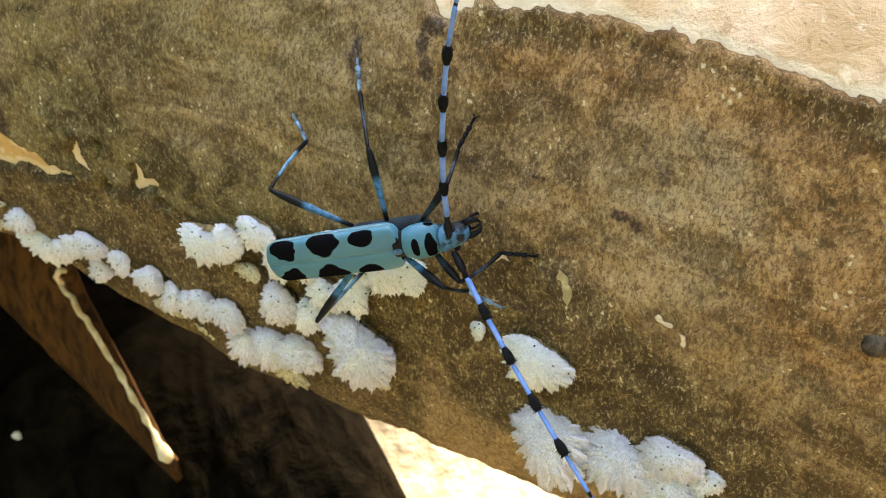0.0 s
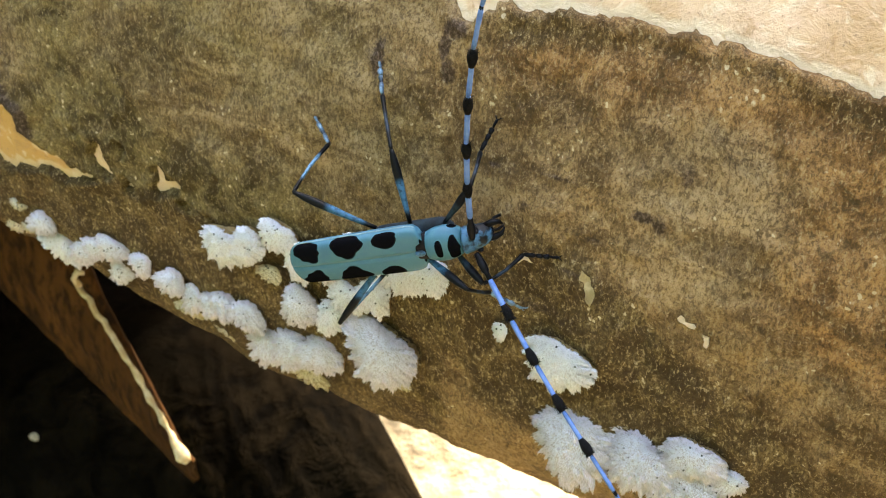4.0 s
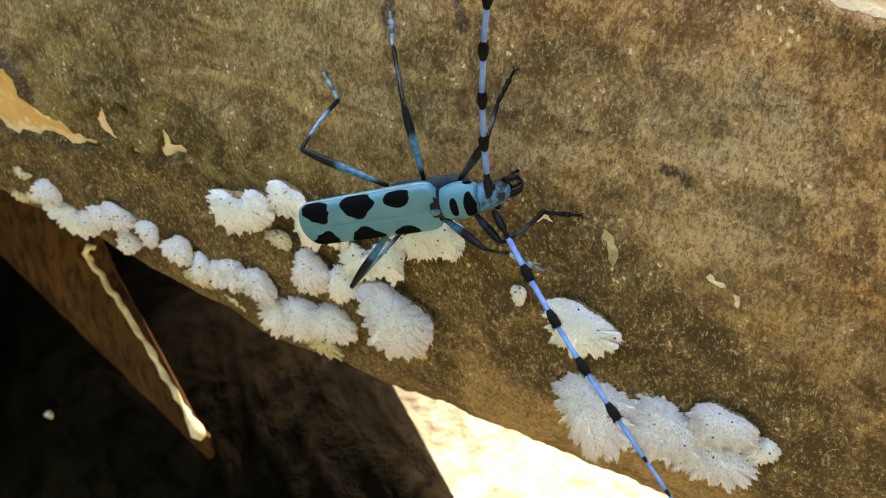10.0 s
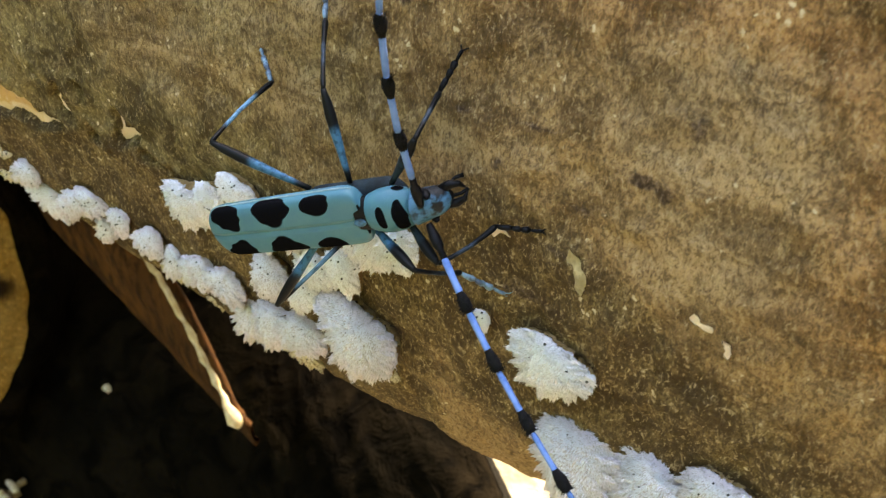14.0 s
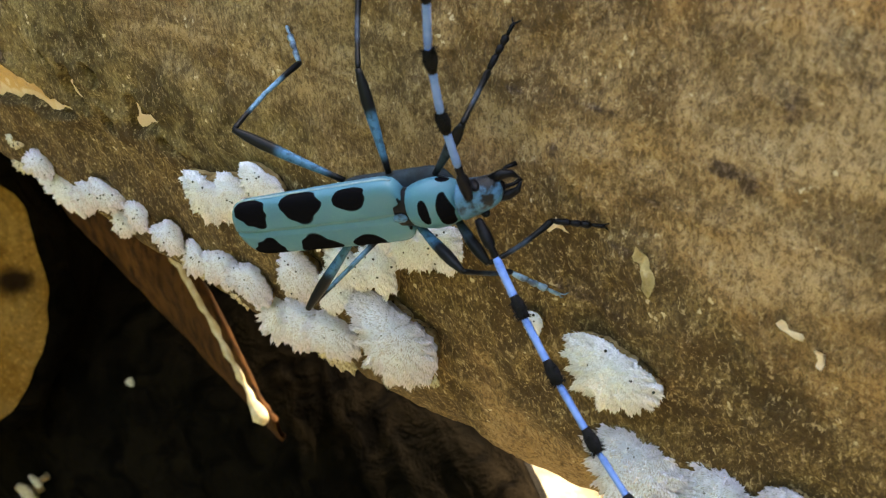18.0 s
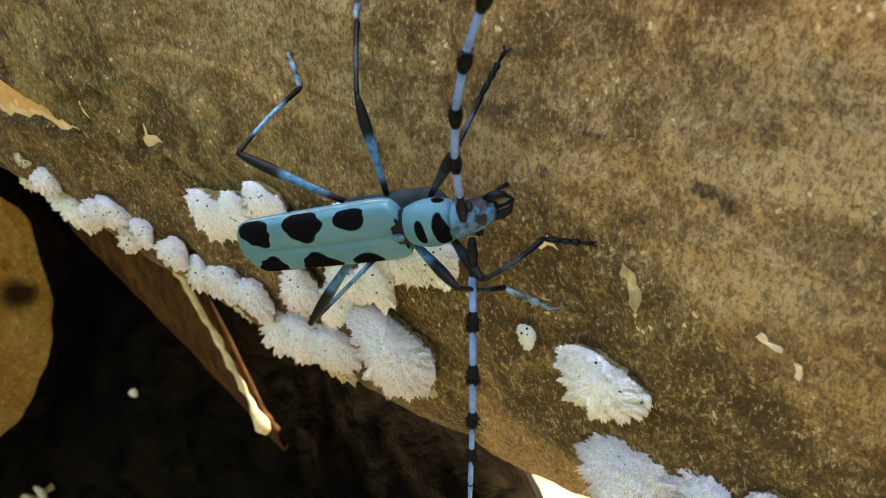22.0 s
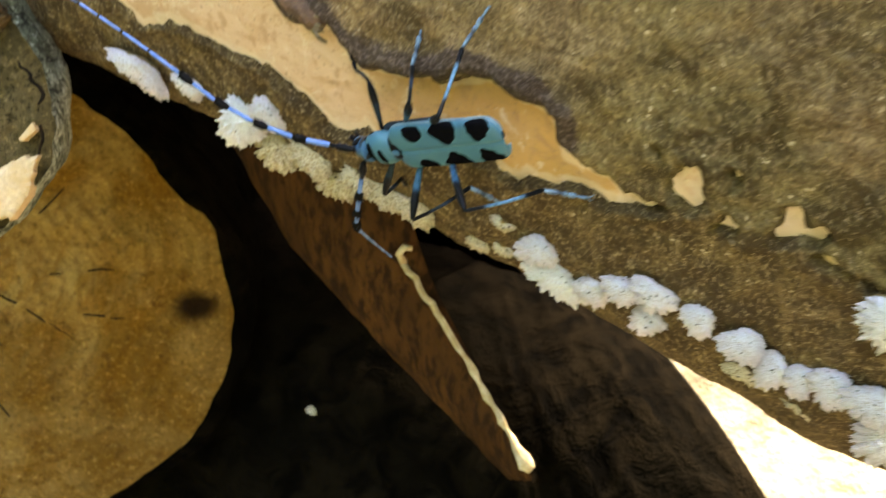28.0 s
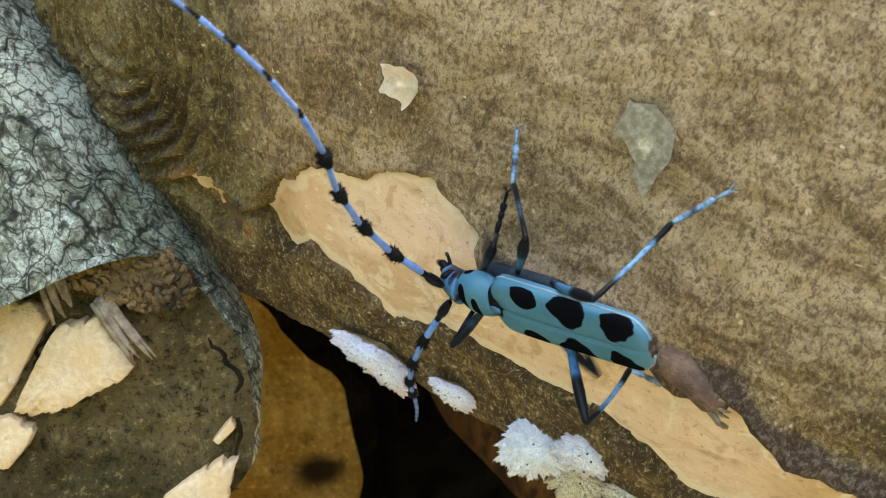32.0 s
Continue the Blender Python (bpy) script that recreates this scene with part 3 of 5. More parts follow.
GREY_BARK = scaly_bark()
# near-black bark: the shade of the gap is put into the colour
SHADED_BARK = rough_bark("shaded_bark", (0.0010, 0.0008, 0.0006), (0.0055, 0.0040, 0.0024), (0.0022, 0.0018, 0.0012), 0.01)
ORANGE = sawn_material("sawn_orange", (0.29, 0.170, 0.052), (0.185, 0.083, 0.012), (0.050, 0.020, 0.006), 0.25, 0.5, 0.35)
# near-black cut ends, coloured for the shade of the gap
SHADED_END = sawn_material("shaded_end", (0.003, 0.0024, 0.0018), (0.002, 0.0016, 0.0012), (0.007, 0.005, 0.003))
MOSSY_END = sawn_material("mossy_end", (0.150, 0.105, 0.044), (0.070, 0.052, 0.020), (0.32, 0.235, 0.125), 0.05, 0.95, 0.35)

sawn = cut_log("sawn_log", (-0.2102, 0.1807, 0.1226), (-0.25, 0.85, -0.30), 0.0672, 0.45, (0.25, -0.85, 0.45), SHADED_BARK, ORANGE,
        "sawn log end with an orange stained face", 3, knot=(-57.5, 11.2))
branch = cut_log("branch_log", (-0.1600, 0.1430, 0.2050), (-0.42, 0.42, 0.80), 0.0215, 0.22, (0.22, -0.75, 0.62), GREY_BARK, MOSSY_END,
        "grey barked branch log with a dark mossy end", 1, bend=0.012)
cut_log("lower_log", (-0.0120, 0.1739, 0.0355), (-0.933, 0.360, 0.0), 0.0560, 0.7, (1.0, 0.50, 0.22), SHADED_BARK, SHADED_END,
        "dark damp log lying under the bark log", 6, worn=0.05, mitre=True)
cut_log("back_log", (-0.048, 0.305, 0.058), (-0.86, 0.50, 0.0), 0.060, 0.6, (0.86, -0.50, 0.0), SHADED_BARK, SHADED_END,
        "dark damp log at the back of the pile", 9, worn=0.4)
# unseen upper log, added to block light coming in from behind
cut_log("back_log", (-0.055, 0.345, 0.168), (-0.86, 0.50, 0.0), 0.058, 0.6, (0.86, -0.50, 0.0), SHADED_BARK, SHADED_END,
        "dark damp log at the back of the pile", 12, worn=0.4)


def plate(parent, face, outline, material, name, label="", proud=0.5, thick=0.9):
    """A thin uneven plate on a log's end, outline in mm across the face."""
    m = face_frame(face)
    mid = Vector((sum(x for x, _ in outline), sum(y for _, y in outline))) / len(outline)
    bm, rings = bmesh.new(), []
    for f, z in ((1.03, -thick), (1.0, 0.0), (0.97, 0.12), (0.6, 0.2), (0.3, 0.2)):
        ring = []
        for k in range(len(outline) * 8):
            a, b = Vector(outline[k // 8]), Vector(outline[(k // 8 + 1) % len(outline)])
            p = mid + (a.lerp(b, (k % 8) / 8) - mid) * f
            j = (0.6 * noise.noise((p.x * 0.9, p.y * 0.9, 3)) + 0.35 * noise.noise((p.x * 2.7, p.y * 2.7, 5))) * f
            ring.append(bm.verts.new(m @ (Vector((p.x + j, p.y + j, proud + z + 0.25 * noise.noise((p.x * 0.6, p.y * 0.6, 8)))) * 0.001)))
        rings.append(ring)
    n = len(rings[0])
    for r0, r1 in zip(rings, rings[1:]):
        for k in range(n):
            bm.faces.new((r0[k], r0[(k + 1) % n], r1[(k + 1) % n], r1[k]))
    bm.faces.new(rings[-1])
    return part(name, bm, material, parent, label)


def crack(parent, face, line, material, width=0.35):
    """A dark open crack drawn across a log's end, in mm."""
    m = face_frame(face)
    pts = []
    for (x0, y0), (x1, y1) in zip(line, line[1:]):
        for k in range(6):
            f = k / 6
            x, y = x0 + (x1 - x0) * f, y0 + (y1 - y0) * f
            pts.append(m @ (Vector((x + 0.9 * noise.noise((x * 0.7, y * 0.7, 1)), y + 0.9 * noise.noise((x * 0.7, y * 0.7, 5)), 0.22)) * 0.001))
    rad = [width * 0.001 * (0.25 + 0.75 * math.sin(math.pi * (i + 0.5) / len(pts))) for i in range(len(pts))]
    return part("crack", tube(pts, rad, 6), material, parent, "dark open crack")


BRANCH_FACE, SAWN_FACE = (0.22, -0.75, 0.62), (0.25, -0.85, 0.45)
CRACK = plain("crack_dark", (0.008, 0.005, 0.003), (0.02, 0.012, 0.006), 600, 0.95, 0.1)
PALE_FACE = plain("pale_face", (0.58, 0.42, 0.25), (0.48, 0.32, 0.155), 260, 0.75, 0.2, 0.0004)
CRUMBLE = rough_bark("crumbled_bark", (0.020, 0.014, 0.007), (0.17, 0.10, 0.04), (0.07, 0.052, 0.022))
for outline in ([(-2.0, -11.4), (-4.3, -11.2), (-6.2, -11.5), (-7.5, -9.0), (-9.1, -5.8), (-7.7, -4.5), (-5.1, -3.7), (-2.5, -3.0), (0.1, -2.2), (2.4, -2.4), (4.4, -3.2), (2.9, -5.5), (0.8, -8.2), (-0.9, -10.4)],
                [(3.0, -15.8), (0.2, -14.6), (-0.9, -12.2), (1.4, -9.0), (3.8, -6.0), (5.6, -4.2), (8.8, -6.0), (8.2, -10.0), (6.8, -14.4)],
                [(6.0, -2.8), (3.7, -2.0), (2.9, -0.5), (4.5, 1.4), (6.4, 2.9), (9.4, 1.6), (8.4, -2.7)],
                [(-17.4, 7.4), (-16.6, 9.4), (-15.4, 12.6), (-12.6, 15.4), (-9.6, 15.2), (-7.5, 11.8), (-9.1, 9.7), (-11.9, 8.2), (-14.9, 7.2)],
                [(-18.1, 2.2), (-18.2, 3.5), (-16.3, 4.8), (-15.7, 4.3)]):
    plate(branch, BRANCH_FACE, outline, PALE_FACE, "bare_patch", "pale bare wood on the mossy end", 1.9, 2.8)
RIM = [(-2.5, -20.6), (-7.6, -20.9), (-11.5, -19.3), (-15.2, -17.0), (-17.5, -13.4), (-15.9, -11.2), (-11.1, -11.8), (-7.4, -14.1), (-4.2, -16.0)]
plate(branch, BRANCH_FACE, RIM, CRUMBLE, "rim_base", "dark crumbling bark at the rim", 2.2, 4.0)


def crumbs(parent, face, outline, material, seed, count=420):
    """Crumbling lumps of bark and moss heaped over an outline on a log's end, in mm."""
    m, rng, bm = face_frame(face), random.Random(seed), bmesh.new()
    xs, ys = [x for x, _ in outline], [y for _, y in outline]
    done = 0
    while done < count:
        x, y = rng.uniform(min(xs), max(xs)), rng.uniform(min(ys), max(ys))
        if inside(np.array([x]), np.array([y]), outline)[0] < -0.3:
            continue
        r = rng.uniform(0.2, 0.8)
        q = m @ (Vector((x, y, 2.3 + rng.uniform(-0.3, 0.6))) * 0.001)
        turn = Euler((rng.uniform(0, 6), rng.uniform(0, 6), rng.uniform(0, 6)))
        bmesh.ops.create_icosphere(bm, subdivisions=1, radius=r * 0.001, matrix=Matrix.LocRotScale(q, turn, (1.0, rng.uniform(0.5, 1.0), rng.uniform(0.4, 0.9))))
        done += 1
    for v in bm.verts:
        v.co += Vector(noise.noise_vector(v.co * 900)) * 0.00022
    return part("crumbled_rim", bm, material, parent, "dark crumbling bark and moss at the rim", smooth=False)


crumbs(branch, BRANCH_FACE, RIM, CRUMBLE, 5)
crack(branch, BRANCH_FACE, [(-1.6, -11.9), (1.0, -8.7), (3.4, -5.7), (5.3, -3.6)], CRACK, 0.3)


def splinter(parent, face, a, b, width, seed):
    """A torn bundle of wood fibres from a to b, in mm across a log's end."""
    m, rng = face_frame(face), random.Random(seed)
    a, b = Vector((*a, 2.6)), Vector((*b, 2.9))
    across = (b - a).cross(Vector((0, 0, 1))).normalized()
    for _ in range(11):
        o, e = rng.uniform(-1, 1), rng.uniform(0.55, 1.05)
        p0, p1 = a + across * o * width * 0.7, a.lerp(b, e) + across * (o * width + rng.uniform(-0.4, 0.4))
        bits = [p0.lerp(p1, f) + Vector((rng.uniform(-0.12, 0.12), rng.uniform(-0.12, 0.12), 0.9 * math.sin(math.pi * f) * rng.random())) for f in (0, 0.35, 0.7, 1.0)]
        part("splinter", tube([m @ (p * 0.001) for p in bits], [r * rng.uniform(0.7, 1.2) * 0.001 for r in (0.40, 0.46, 0.34, 0.10)], 6), FIBRE, parent, "torn grey brown wood fibre")


FIBRE = plain("torn_fibre", (0.30, 0.235, 0.165), (0.14, 0.10, 0.065), 900, 0.85, 0.15, 0.0002)
splinter(branch, BRANCH_FACE, (-2.6, -19.9), (-3.6, -12.0), 1.6, 3)
splinter(branch, BRANCH_FACE, (-7.2, -13.8), (-10.6, -6.2), 1.1, 7)
crack(branch, BRANCH_FACE, [(-17.0, -7.2), (-18.7, -4.0), (-19.3, -0.6), (-18.6, 4.0), (-17.2, 8.6)], CRACK, 0.4)
for line in ([(-4, -2), (-8.4, 2.8), (-16.7, 10.4), (-25, 19.4)], [(-22, 0.7), (-39.5, 2.9)], [(-17, -9.0), (-33, -20.4)], [(0, 24), (-6.5, 41)], [(-36, 14.8), (-24, 11)], [(-5, 12), (-14, 30)]):
    crack(sawn, SAWN_FACE, [(x - 4.3, y - 3.8) for x, y in line], CRACK, 0.24)


def woods_screen():
    """An unseen ring of dark forest, added to block low sky light around the pile, with a gap towards the sun."""
    m = Mat("woods_screen", 0.95, 0.1)
    n1, n2 = m.noise(0.5, 5), m.noise(3.0, 4)
    m.colour(m.mix(m.ramp(n1, 0.4, 0.62), (0.020, 0.032, 0.012), m.mix(m.ramp(n2, 0.4, 0.6), (0.05, 0.08, 0.025), (0.09, 0.11, 0.04))))
    a = np.linspace(0, 2 * math.pi, 2400, endpoint=False)
    rows = np.linspace(0, 1, 14)
    K, A = np.meshgrid(rows, a, indexing="ij")
    r = 14 + 1.2 * fbm(A * 9, K * 5, 3) + 1.0 * K
    # narrow gap, so that the sun reaches only a strip of ground
    gap = np.abs(A - math.atan2(SUN_DIR.y, SUN_DIR.x) + 0.012) * 14
    top = 15.5 + 3.0 * fbm(A * 12, A * 0 + 3, 4) - 8.5 * np.clip((0.30 - gap) / 0.1, 0, 1)
    tagged(sheet("woods_screen", np.stack([r * np.cos(A), r * np.sin(A), K * top - 0.3], -1), 14, 2400, True, m.m), "dark belt of forest around the log pile", "trees", kind="stuff")


woods_screen()


# ---- slab of split wood, twig, small growths in the gap ----
def slab():
    m = Mat("slab_brown", 0.8, 0.06)
    n1, n2 = m.noise(60, 5, 0.6, m.stretch(1, 1, 0.25)), m.noise(500, 4, 0.6, m.stretch(1, 1, 0.3))
    m.colour(m.mix(m.ramp(n2, 0.4, 0.65), m.mix(m.ramp(n1, 0.35, 0.65), (0.038, 0.016, 0.006), (0.080, 0.034, 0.011)), (0.018, 0.008, 0.004))).relief(n2, 0.0005)
    left = [Vector(p) for p in ((-0.1440, 0.2010, 0.1790), (-0.1250, 0.1880, 0.1390), (-0.1045, 0.1800, 0.1135), (-0.0765, 0.1640, 0.0900), (-0.0722, 0.1585, 0.0990))]
    right = [Vector(p) for p in ((-0.1010, 0.1900, 0.1640), (-0.0930, 0.1790, 0.1400), (-0.0850, 0.1710, 0.1260), (-0.0740, 0.1580, 0.1110), (-0.0712, 0.1560, 0.1080))]
    nu, nv = 60, 24
    co = np.zeros((nu, nv, 3))
    for i in range(nu):
        k = i / (nu - 1) * (len(left) - 1)
        a, b = left[min(int(k), 3)].lerp(left[min(int(k), 3) + 1], k - min(int(k), 3)), right[min(int(k), 3)].lerp(right[min(int(k), 3) + 1], k - min(int(k), 3))
        for j in range(nv):
            half = j < nv // 2
            f = (j % (nv // 2)) / (nv // 2 - 1)
            f = f if half else 1 - f
            p = a.lerp(b, f) + (b - a).normalized() * 0.0011 * noise.noise((i * 0.45, f * 3, 0)) * (1 - f)
            off = 0.0012 * noise.noise((i * 0.2, f * 5, 2)) + 0.003 * math.sin(math.pi * f)
            p = p + Vector((0.25, -0.75, 0.6)).normalized() * (off if half else off - 0.004)
            co[i, j] = p
    ob = thing("wood_slab", Matrix(), "dark brown split slab of wood wedged under the log", "wood slab")
    tagged(sheet("face", co, nu, nv, True, m.m, ob), "dark reddish brown split face")
    return ob


slab()


def twig():
    m = plain("twig_bark", (0.62, 0.52, 0.36), (0.40, 0.30, 0.17), 400, 0.6, 0.3, 0.0002)
    rng = random.Random(4)
    a, b = Vector((-0.0985, 0.1835, 0.1395)), Vector((-0.0708, 0.1542, 0.1105))
    pts, rad = [], []
    for i in range(26):
        f = i / 25
        p = a.lerp(b, f) + Vector((rng.uniform(-1, 1), rng.uniform(-1, 1), rng.uniform(-1, 1))) * 0.0003
        pts.append(p + Vector((0.0, -0.0030, 0.0032)) + Vector((0.6, 0, -0.6)) * 0.0012 * math.sin(math.pi * f))
        rad.append(0.00070 + 0.00030 * math.sin(i * 2.1) * (f > 0.4) + (0.0011 if i in (23, 24) else 0))
    ob = thing("twig", Matrix(), "thin knobbly cream coloured twig lying along the slab", "twig")
    part("stem", tube(pts, rad, 8), m, ob)
    hook = [a + Vector((0, -0.0030, 0.0032)), a + Vector((-0.0008, -0.0031, 0.0056)), a + Vector((0.0006, -0.0033, 0.0078)), a + Vector((0.0022, -0.0033, 0.0074))]
    part("side_shoot", tube(hook, [0.0009, 0.0007, 0.0008, 0.0005], 7), m, ob)


twig()

# ---- bracket fungi ----
def fungus_material(name, pale, tint, dark):
    """Felted cap: pale hairs over felt darkened as shade between them, tinted towards the margin, with fine dark gaps.
    """
    m = Mat(name, 0.95, 0.08)
    n1, n2 = m.noise(300, 4, 0.6), m.noise(2600, 4, 0.75)
    grow, hair = m.attr("grow"), m.attr("hair")
    c = m.mix(m.ramp(m.math("ADD", grow, m.math("MULTIPLY", n1, 0.7)), 0.72, 1.20), pale, tint)
    shaded_felt = m.mix(m.ramp(n2, 0.38, 0.58), dark, tuple(0.78 * v for v in tint))
    # cap surface and hair roots take the dark colour, for depth of shade
    c = m.mix(m.ramp(hair, 0.02, 0.45), shaded_felt, c)
    c = m.mix(m.math("MULTIPLY", m.ramp(grow, 0.93, 1.02, 0, 0.6), m.ramp(n1, 0.35, 0.6)), c, tuple(0.7 * v for v in tint))
    m.colour(c).relief(n1, 0.0004, 0.6).relief(n2, 0.0003, 1.0)
    m.b.inputs["Sheen Weight"].default_value, m.b.inputs["Sheen Roughness"].default_value = 0.18, 0.6
    m.b.inputs["Subsurface Weight"].default_value = 0.08
    m.b.inputs["Subsurface Radius"].default_value = (0.0008, 0.0006, 0.0005)
    return m.m


WHITE_F = fungus_material("fungus_white", (0.95, 0.94, 0.99), (0.94, 0.90, 0.95), (0.74, 0.67, 0.67))
TAN_F = fungus_material("fungus_tan", (0.82, 0.73, 0.57), (0.68, 0.55, 0.36), (0.26, 0.17, 0.09))
GREY_F = fungus_material("fungus_pinkish", (0.91, 0.89, 0.97), (0.82, 0.73, 0.79), (0.56, 0.47, 0.44))
GILLS = plain("fungus_gills", (0.52, 0.36, 0.17), (0.34, 0.21, 0.09), 900, 0.9, 0.1, 0.0003)
SPECK = plain("fungus_speck", (0.05, 0.045, 0.04), (0.02, 0.02, 0.02), 900)


def fungus(m, a, b, material, seed, label, group, hairs=2400, thick=1.0, lobes=9, flutes=0.0):
    """A fan-shaped cap a x b mm in half-widths in the pose m, grown from a point near its upper edge: the cap with its felt of hairs, the gills under it, and a foot."""
    rng, R = random.Random(seed), np.random.RandomState(seed)
    a, b = a / 1000, b / 1000
    size = min(a, b)
    nr, na = 22, 132
    q = np.linspace(0, 1, nr)
    ang = np.linspace(0, 2 * math.pi, na, endpoint=False)
    ph = R.rand(6) * 6.28
    low = 0.5 - 0.5 * np.sin(ang)                            # 1 at the hanging margin
    edge = 1 + 0.11 * np.sin(2 * ang + ph[2]) + 0.11 * np.sin(3 * ang + ph[3]) + (0.03 + 0.07 * low) * np.abs(np.sin(lobes * 0.5 * ang + ph[0])) * 2 - 0.08
    edge += (0.02 + 0.05 * low) * np.sin((2 * lobes + 1) * ang + ph[1]) + 0.03 * R.randn(na)
    root = np.array([0.12 * a * math.sin(ph[5]), 0.48 * b])
    rim_xy = np.stack([a * edge * np.cos(ang), b * edge * np.sin(ang)], -1)
    Q = q[:, None]
    xy = root + (rim_xy - root)[None] * Q[..., None]
    fade = np.abs(np.sin(lobes * 0.5 * ang + ph[0]))[None]
    dome = size * thick * (0.40 * (1 - Q**2.2) * (0.7 + 0.3 * low[None]) - 0.14 * Q**6 * low[None])
    ribs = size * (0.09 + flutes) * (fade - 0.5) * Q**1.6 + size * 0.035 * np.sin((2 * lobes + 1) * ang + ph[1])[None] * Q**2
    zones = size * 0.03 * np.sin(Q * 13 + 1.5 * fade + ph[4]) * Q
    lumps = size * (0.07 * fbm(xy[..., 0] * 700 + seed, xy[..., 1] * 700, 3) + 0.05 * fbm(xy[..., 0] * 1900 + seed, xy[..., 1] * 1900, 2)) * (1 - 0.3 * Q)
    z = dome + ribs + zones + lumps + size * 0.55
    z[0] = z[0].mean()
    co = np.concatenate([np.concatenate([xy, z[..., None]], -1)], 0)
    out = (rim_xy - root) / np.linalg.norm(rim_xy - root, axis=1, keepdims=True)
    # the margin rolls in below
    rolled = []
    for k, (inward, down) in enumerate(((0.02, 0.10), (0.10, 0.20), (0.30, 0.22))):
        ring = co[-1 if k == 0 else nr - 1].copy()
        ring[:, :2] -= out * size * inward
        ring[:, 2] -= size * down
        rolled.append(ring)
    co = np.concatenate([co, np.stack(rolled)], 0)
    n = len(co)
    ob = thing("bracket_fungus", m, label, "fungus", group)
    verts = co.reshape(-1, 3).tolist()
    grow = np.repeat(np.concatenate([q, [1.03, 1.05, 1.05]]), na).tolist()
    fuzz = np.zeros(n * na).tolist()
    i, j = np.meshgrid(np.arange(n - 1), np.arange(na), indexing="ij")
    k = (j + 1) % na
    faces = np.stack([i * na + j, (i + 1) * na + j, (i + 1) * na + k, i * na + k], -1).reshape(-1, 4).tolist()
    # felt: small wedges of hair, combed from the root to the margin
    hi, hj = (nr * np.sqrt(R.rand(hairs)) * 0.999).astype(int), R.randint(0, na, hairs)
    p = co[hi, hj] + (co[hi, (hj + 1) % na] - co[hi, hj]) * R.rand(hairs, 1)
    qi = q[hi][:, None]
    d = np.concatenate([out[hj] * (0.30 + 0.85 * qi**2), 1.05 - 0.62 * qi], 1) + R.uniform(-1, 1, (hairs, 3)) * (0.5, 0.5, 0.4)
    d /= np.linalg.norm(d, axis=1, keepdims=True)
    ln = 0.00016 * R.uniform(0.4, 1.9, (hairs, 1)) * (0.9 + 0.4 * qi) * min(1.5, 0.5 + 250 * size)
    s1 = np.cross(d, (0.31, 0.52, 0.79))
    s1 *= 0.000095 * R.uniform(0.7, 1.3, (hairs, 1)) / np.linalg.norm(s1, axis=1, keepdims=True)
    s2 = np.cross(d, s1)
    base = p - d * 0.00006
    quad = np.stack([base + s1, base - s1 * 0.5 + s2 * 0.87, base - s1 * 0.5 - s2 * 0.87, p + d * ln], 1).reshape(-1, 3)
    first = len(verts)
    verts += quad.tolist()
    grow += np.repeat(q[hi] * R.uniform(0.85, 1.0, hairs), 4).tolist()
    fuzz += np.tile([0.06, 0.06, 0.06, 0.8], hairs).tolist()
    corner = (first + 4 * np.arange(hairs))[:, None, None] + np.array([[0, 1, 3], [1, 2, 3], [2, 0, 3]])
    faces += corner.reshape(-1, 3).tolist()
    me = bpy.data.meshes.new("cap")
    me.from_pydata(verts, [], faces)
    me.polygons.foreach_set("use_smooth", np.ones(len(me.polygons), bool))
    me.attributes.new("grow", "FLOAT", "POINT").data.foreach_set("value", np.array(grow, dtype=np.float32))
    me.attributes.new("hair", "FLOAT", "POINT").data.foreach_set("value", np.array(fuzz, dtype=np.float32))
    me.materials.append(material)
    cap = new("cap", me)
    cap.parent = ob
    # gills: a fluted tan underside that narrows to the foot
    rows = []
    for f, down in ((0.98, 0.16), (0.86, 0.34), (0.55, 0.55), (0.25, 0.80)):
        ring = root + (rim_xy - root) * f
        comb = size * 0.05 * np.cos(np.arange(na) * math.pi) * f
        rows.append(np.concatenate([ring, (z[-1] - size * down + comb)[:, None]], 1))
    sheet("underside", np.stack(rows), 4, na, True, GILLS, ob)
    foot = bmesh.new()
    bmesh.ops.create_cone(foot, cap_ends=True, segments=12, radius1=size * 0.66, radius2=size * 0.36, depth=0.0040, matrix=Matrix.Translation((root[0], root[1] * 0.6, size * 0.30 - 0.0016)))
    part("foot", foot, GILLS, ob)
    for _ in range(rng.randint(3, 5)):
        r, c = rng.randrange(4, nr - 2), rng.randrange(na)
        s = bmesh.new()
        bmesh.ops.create_icosphere(s, subdivisions=1, radius=rng.uniform(0.00007, 0.00014), matrix=Matrix.Translation(Vector(co[r, c]) + Vector((0, 0, 0.00022))))
        part("speck", s, SPECK, cap)
    return ob


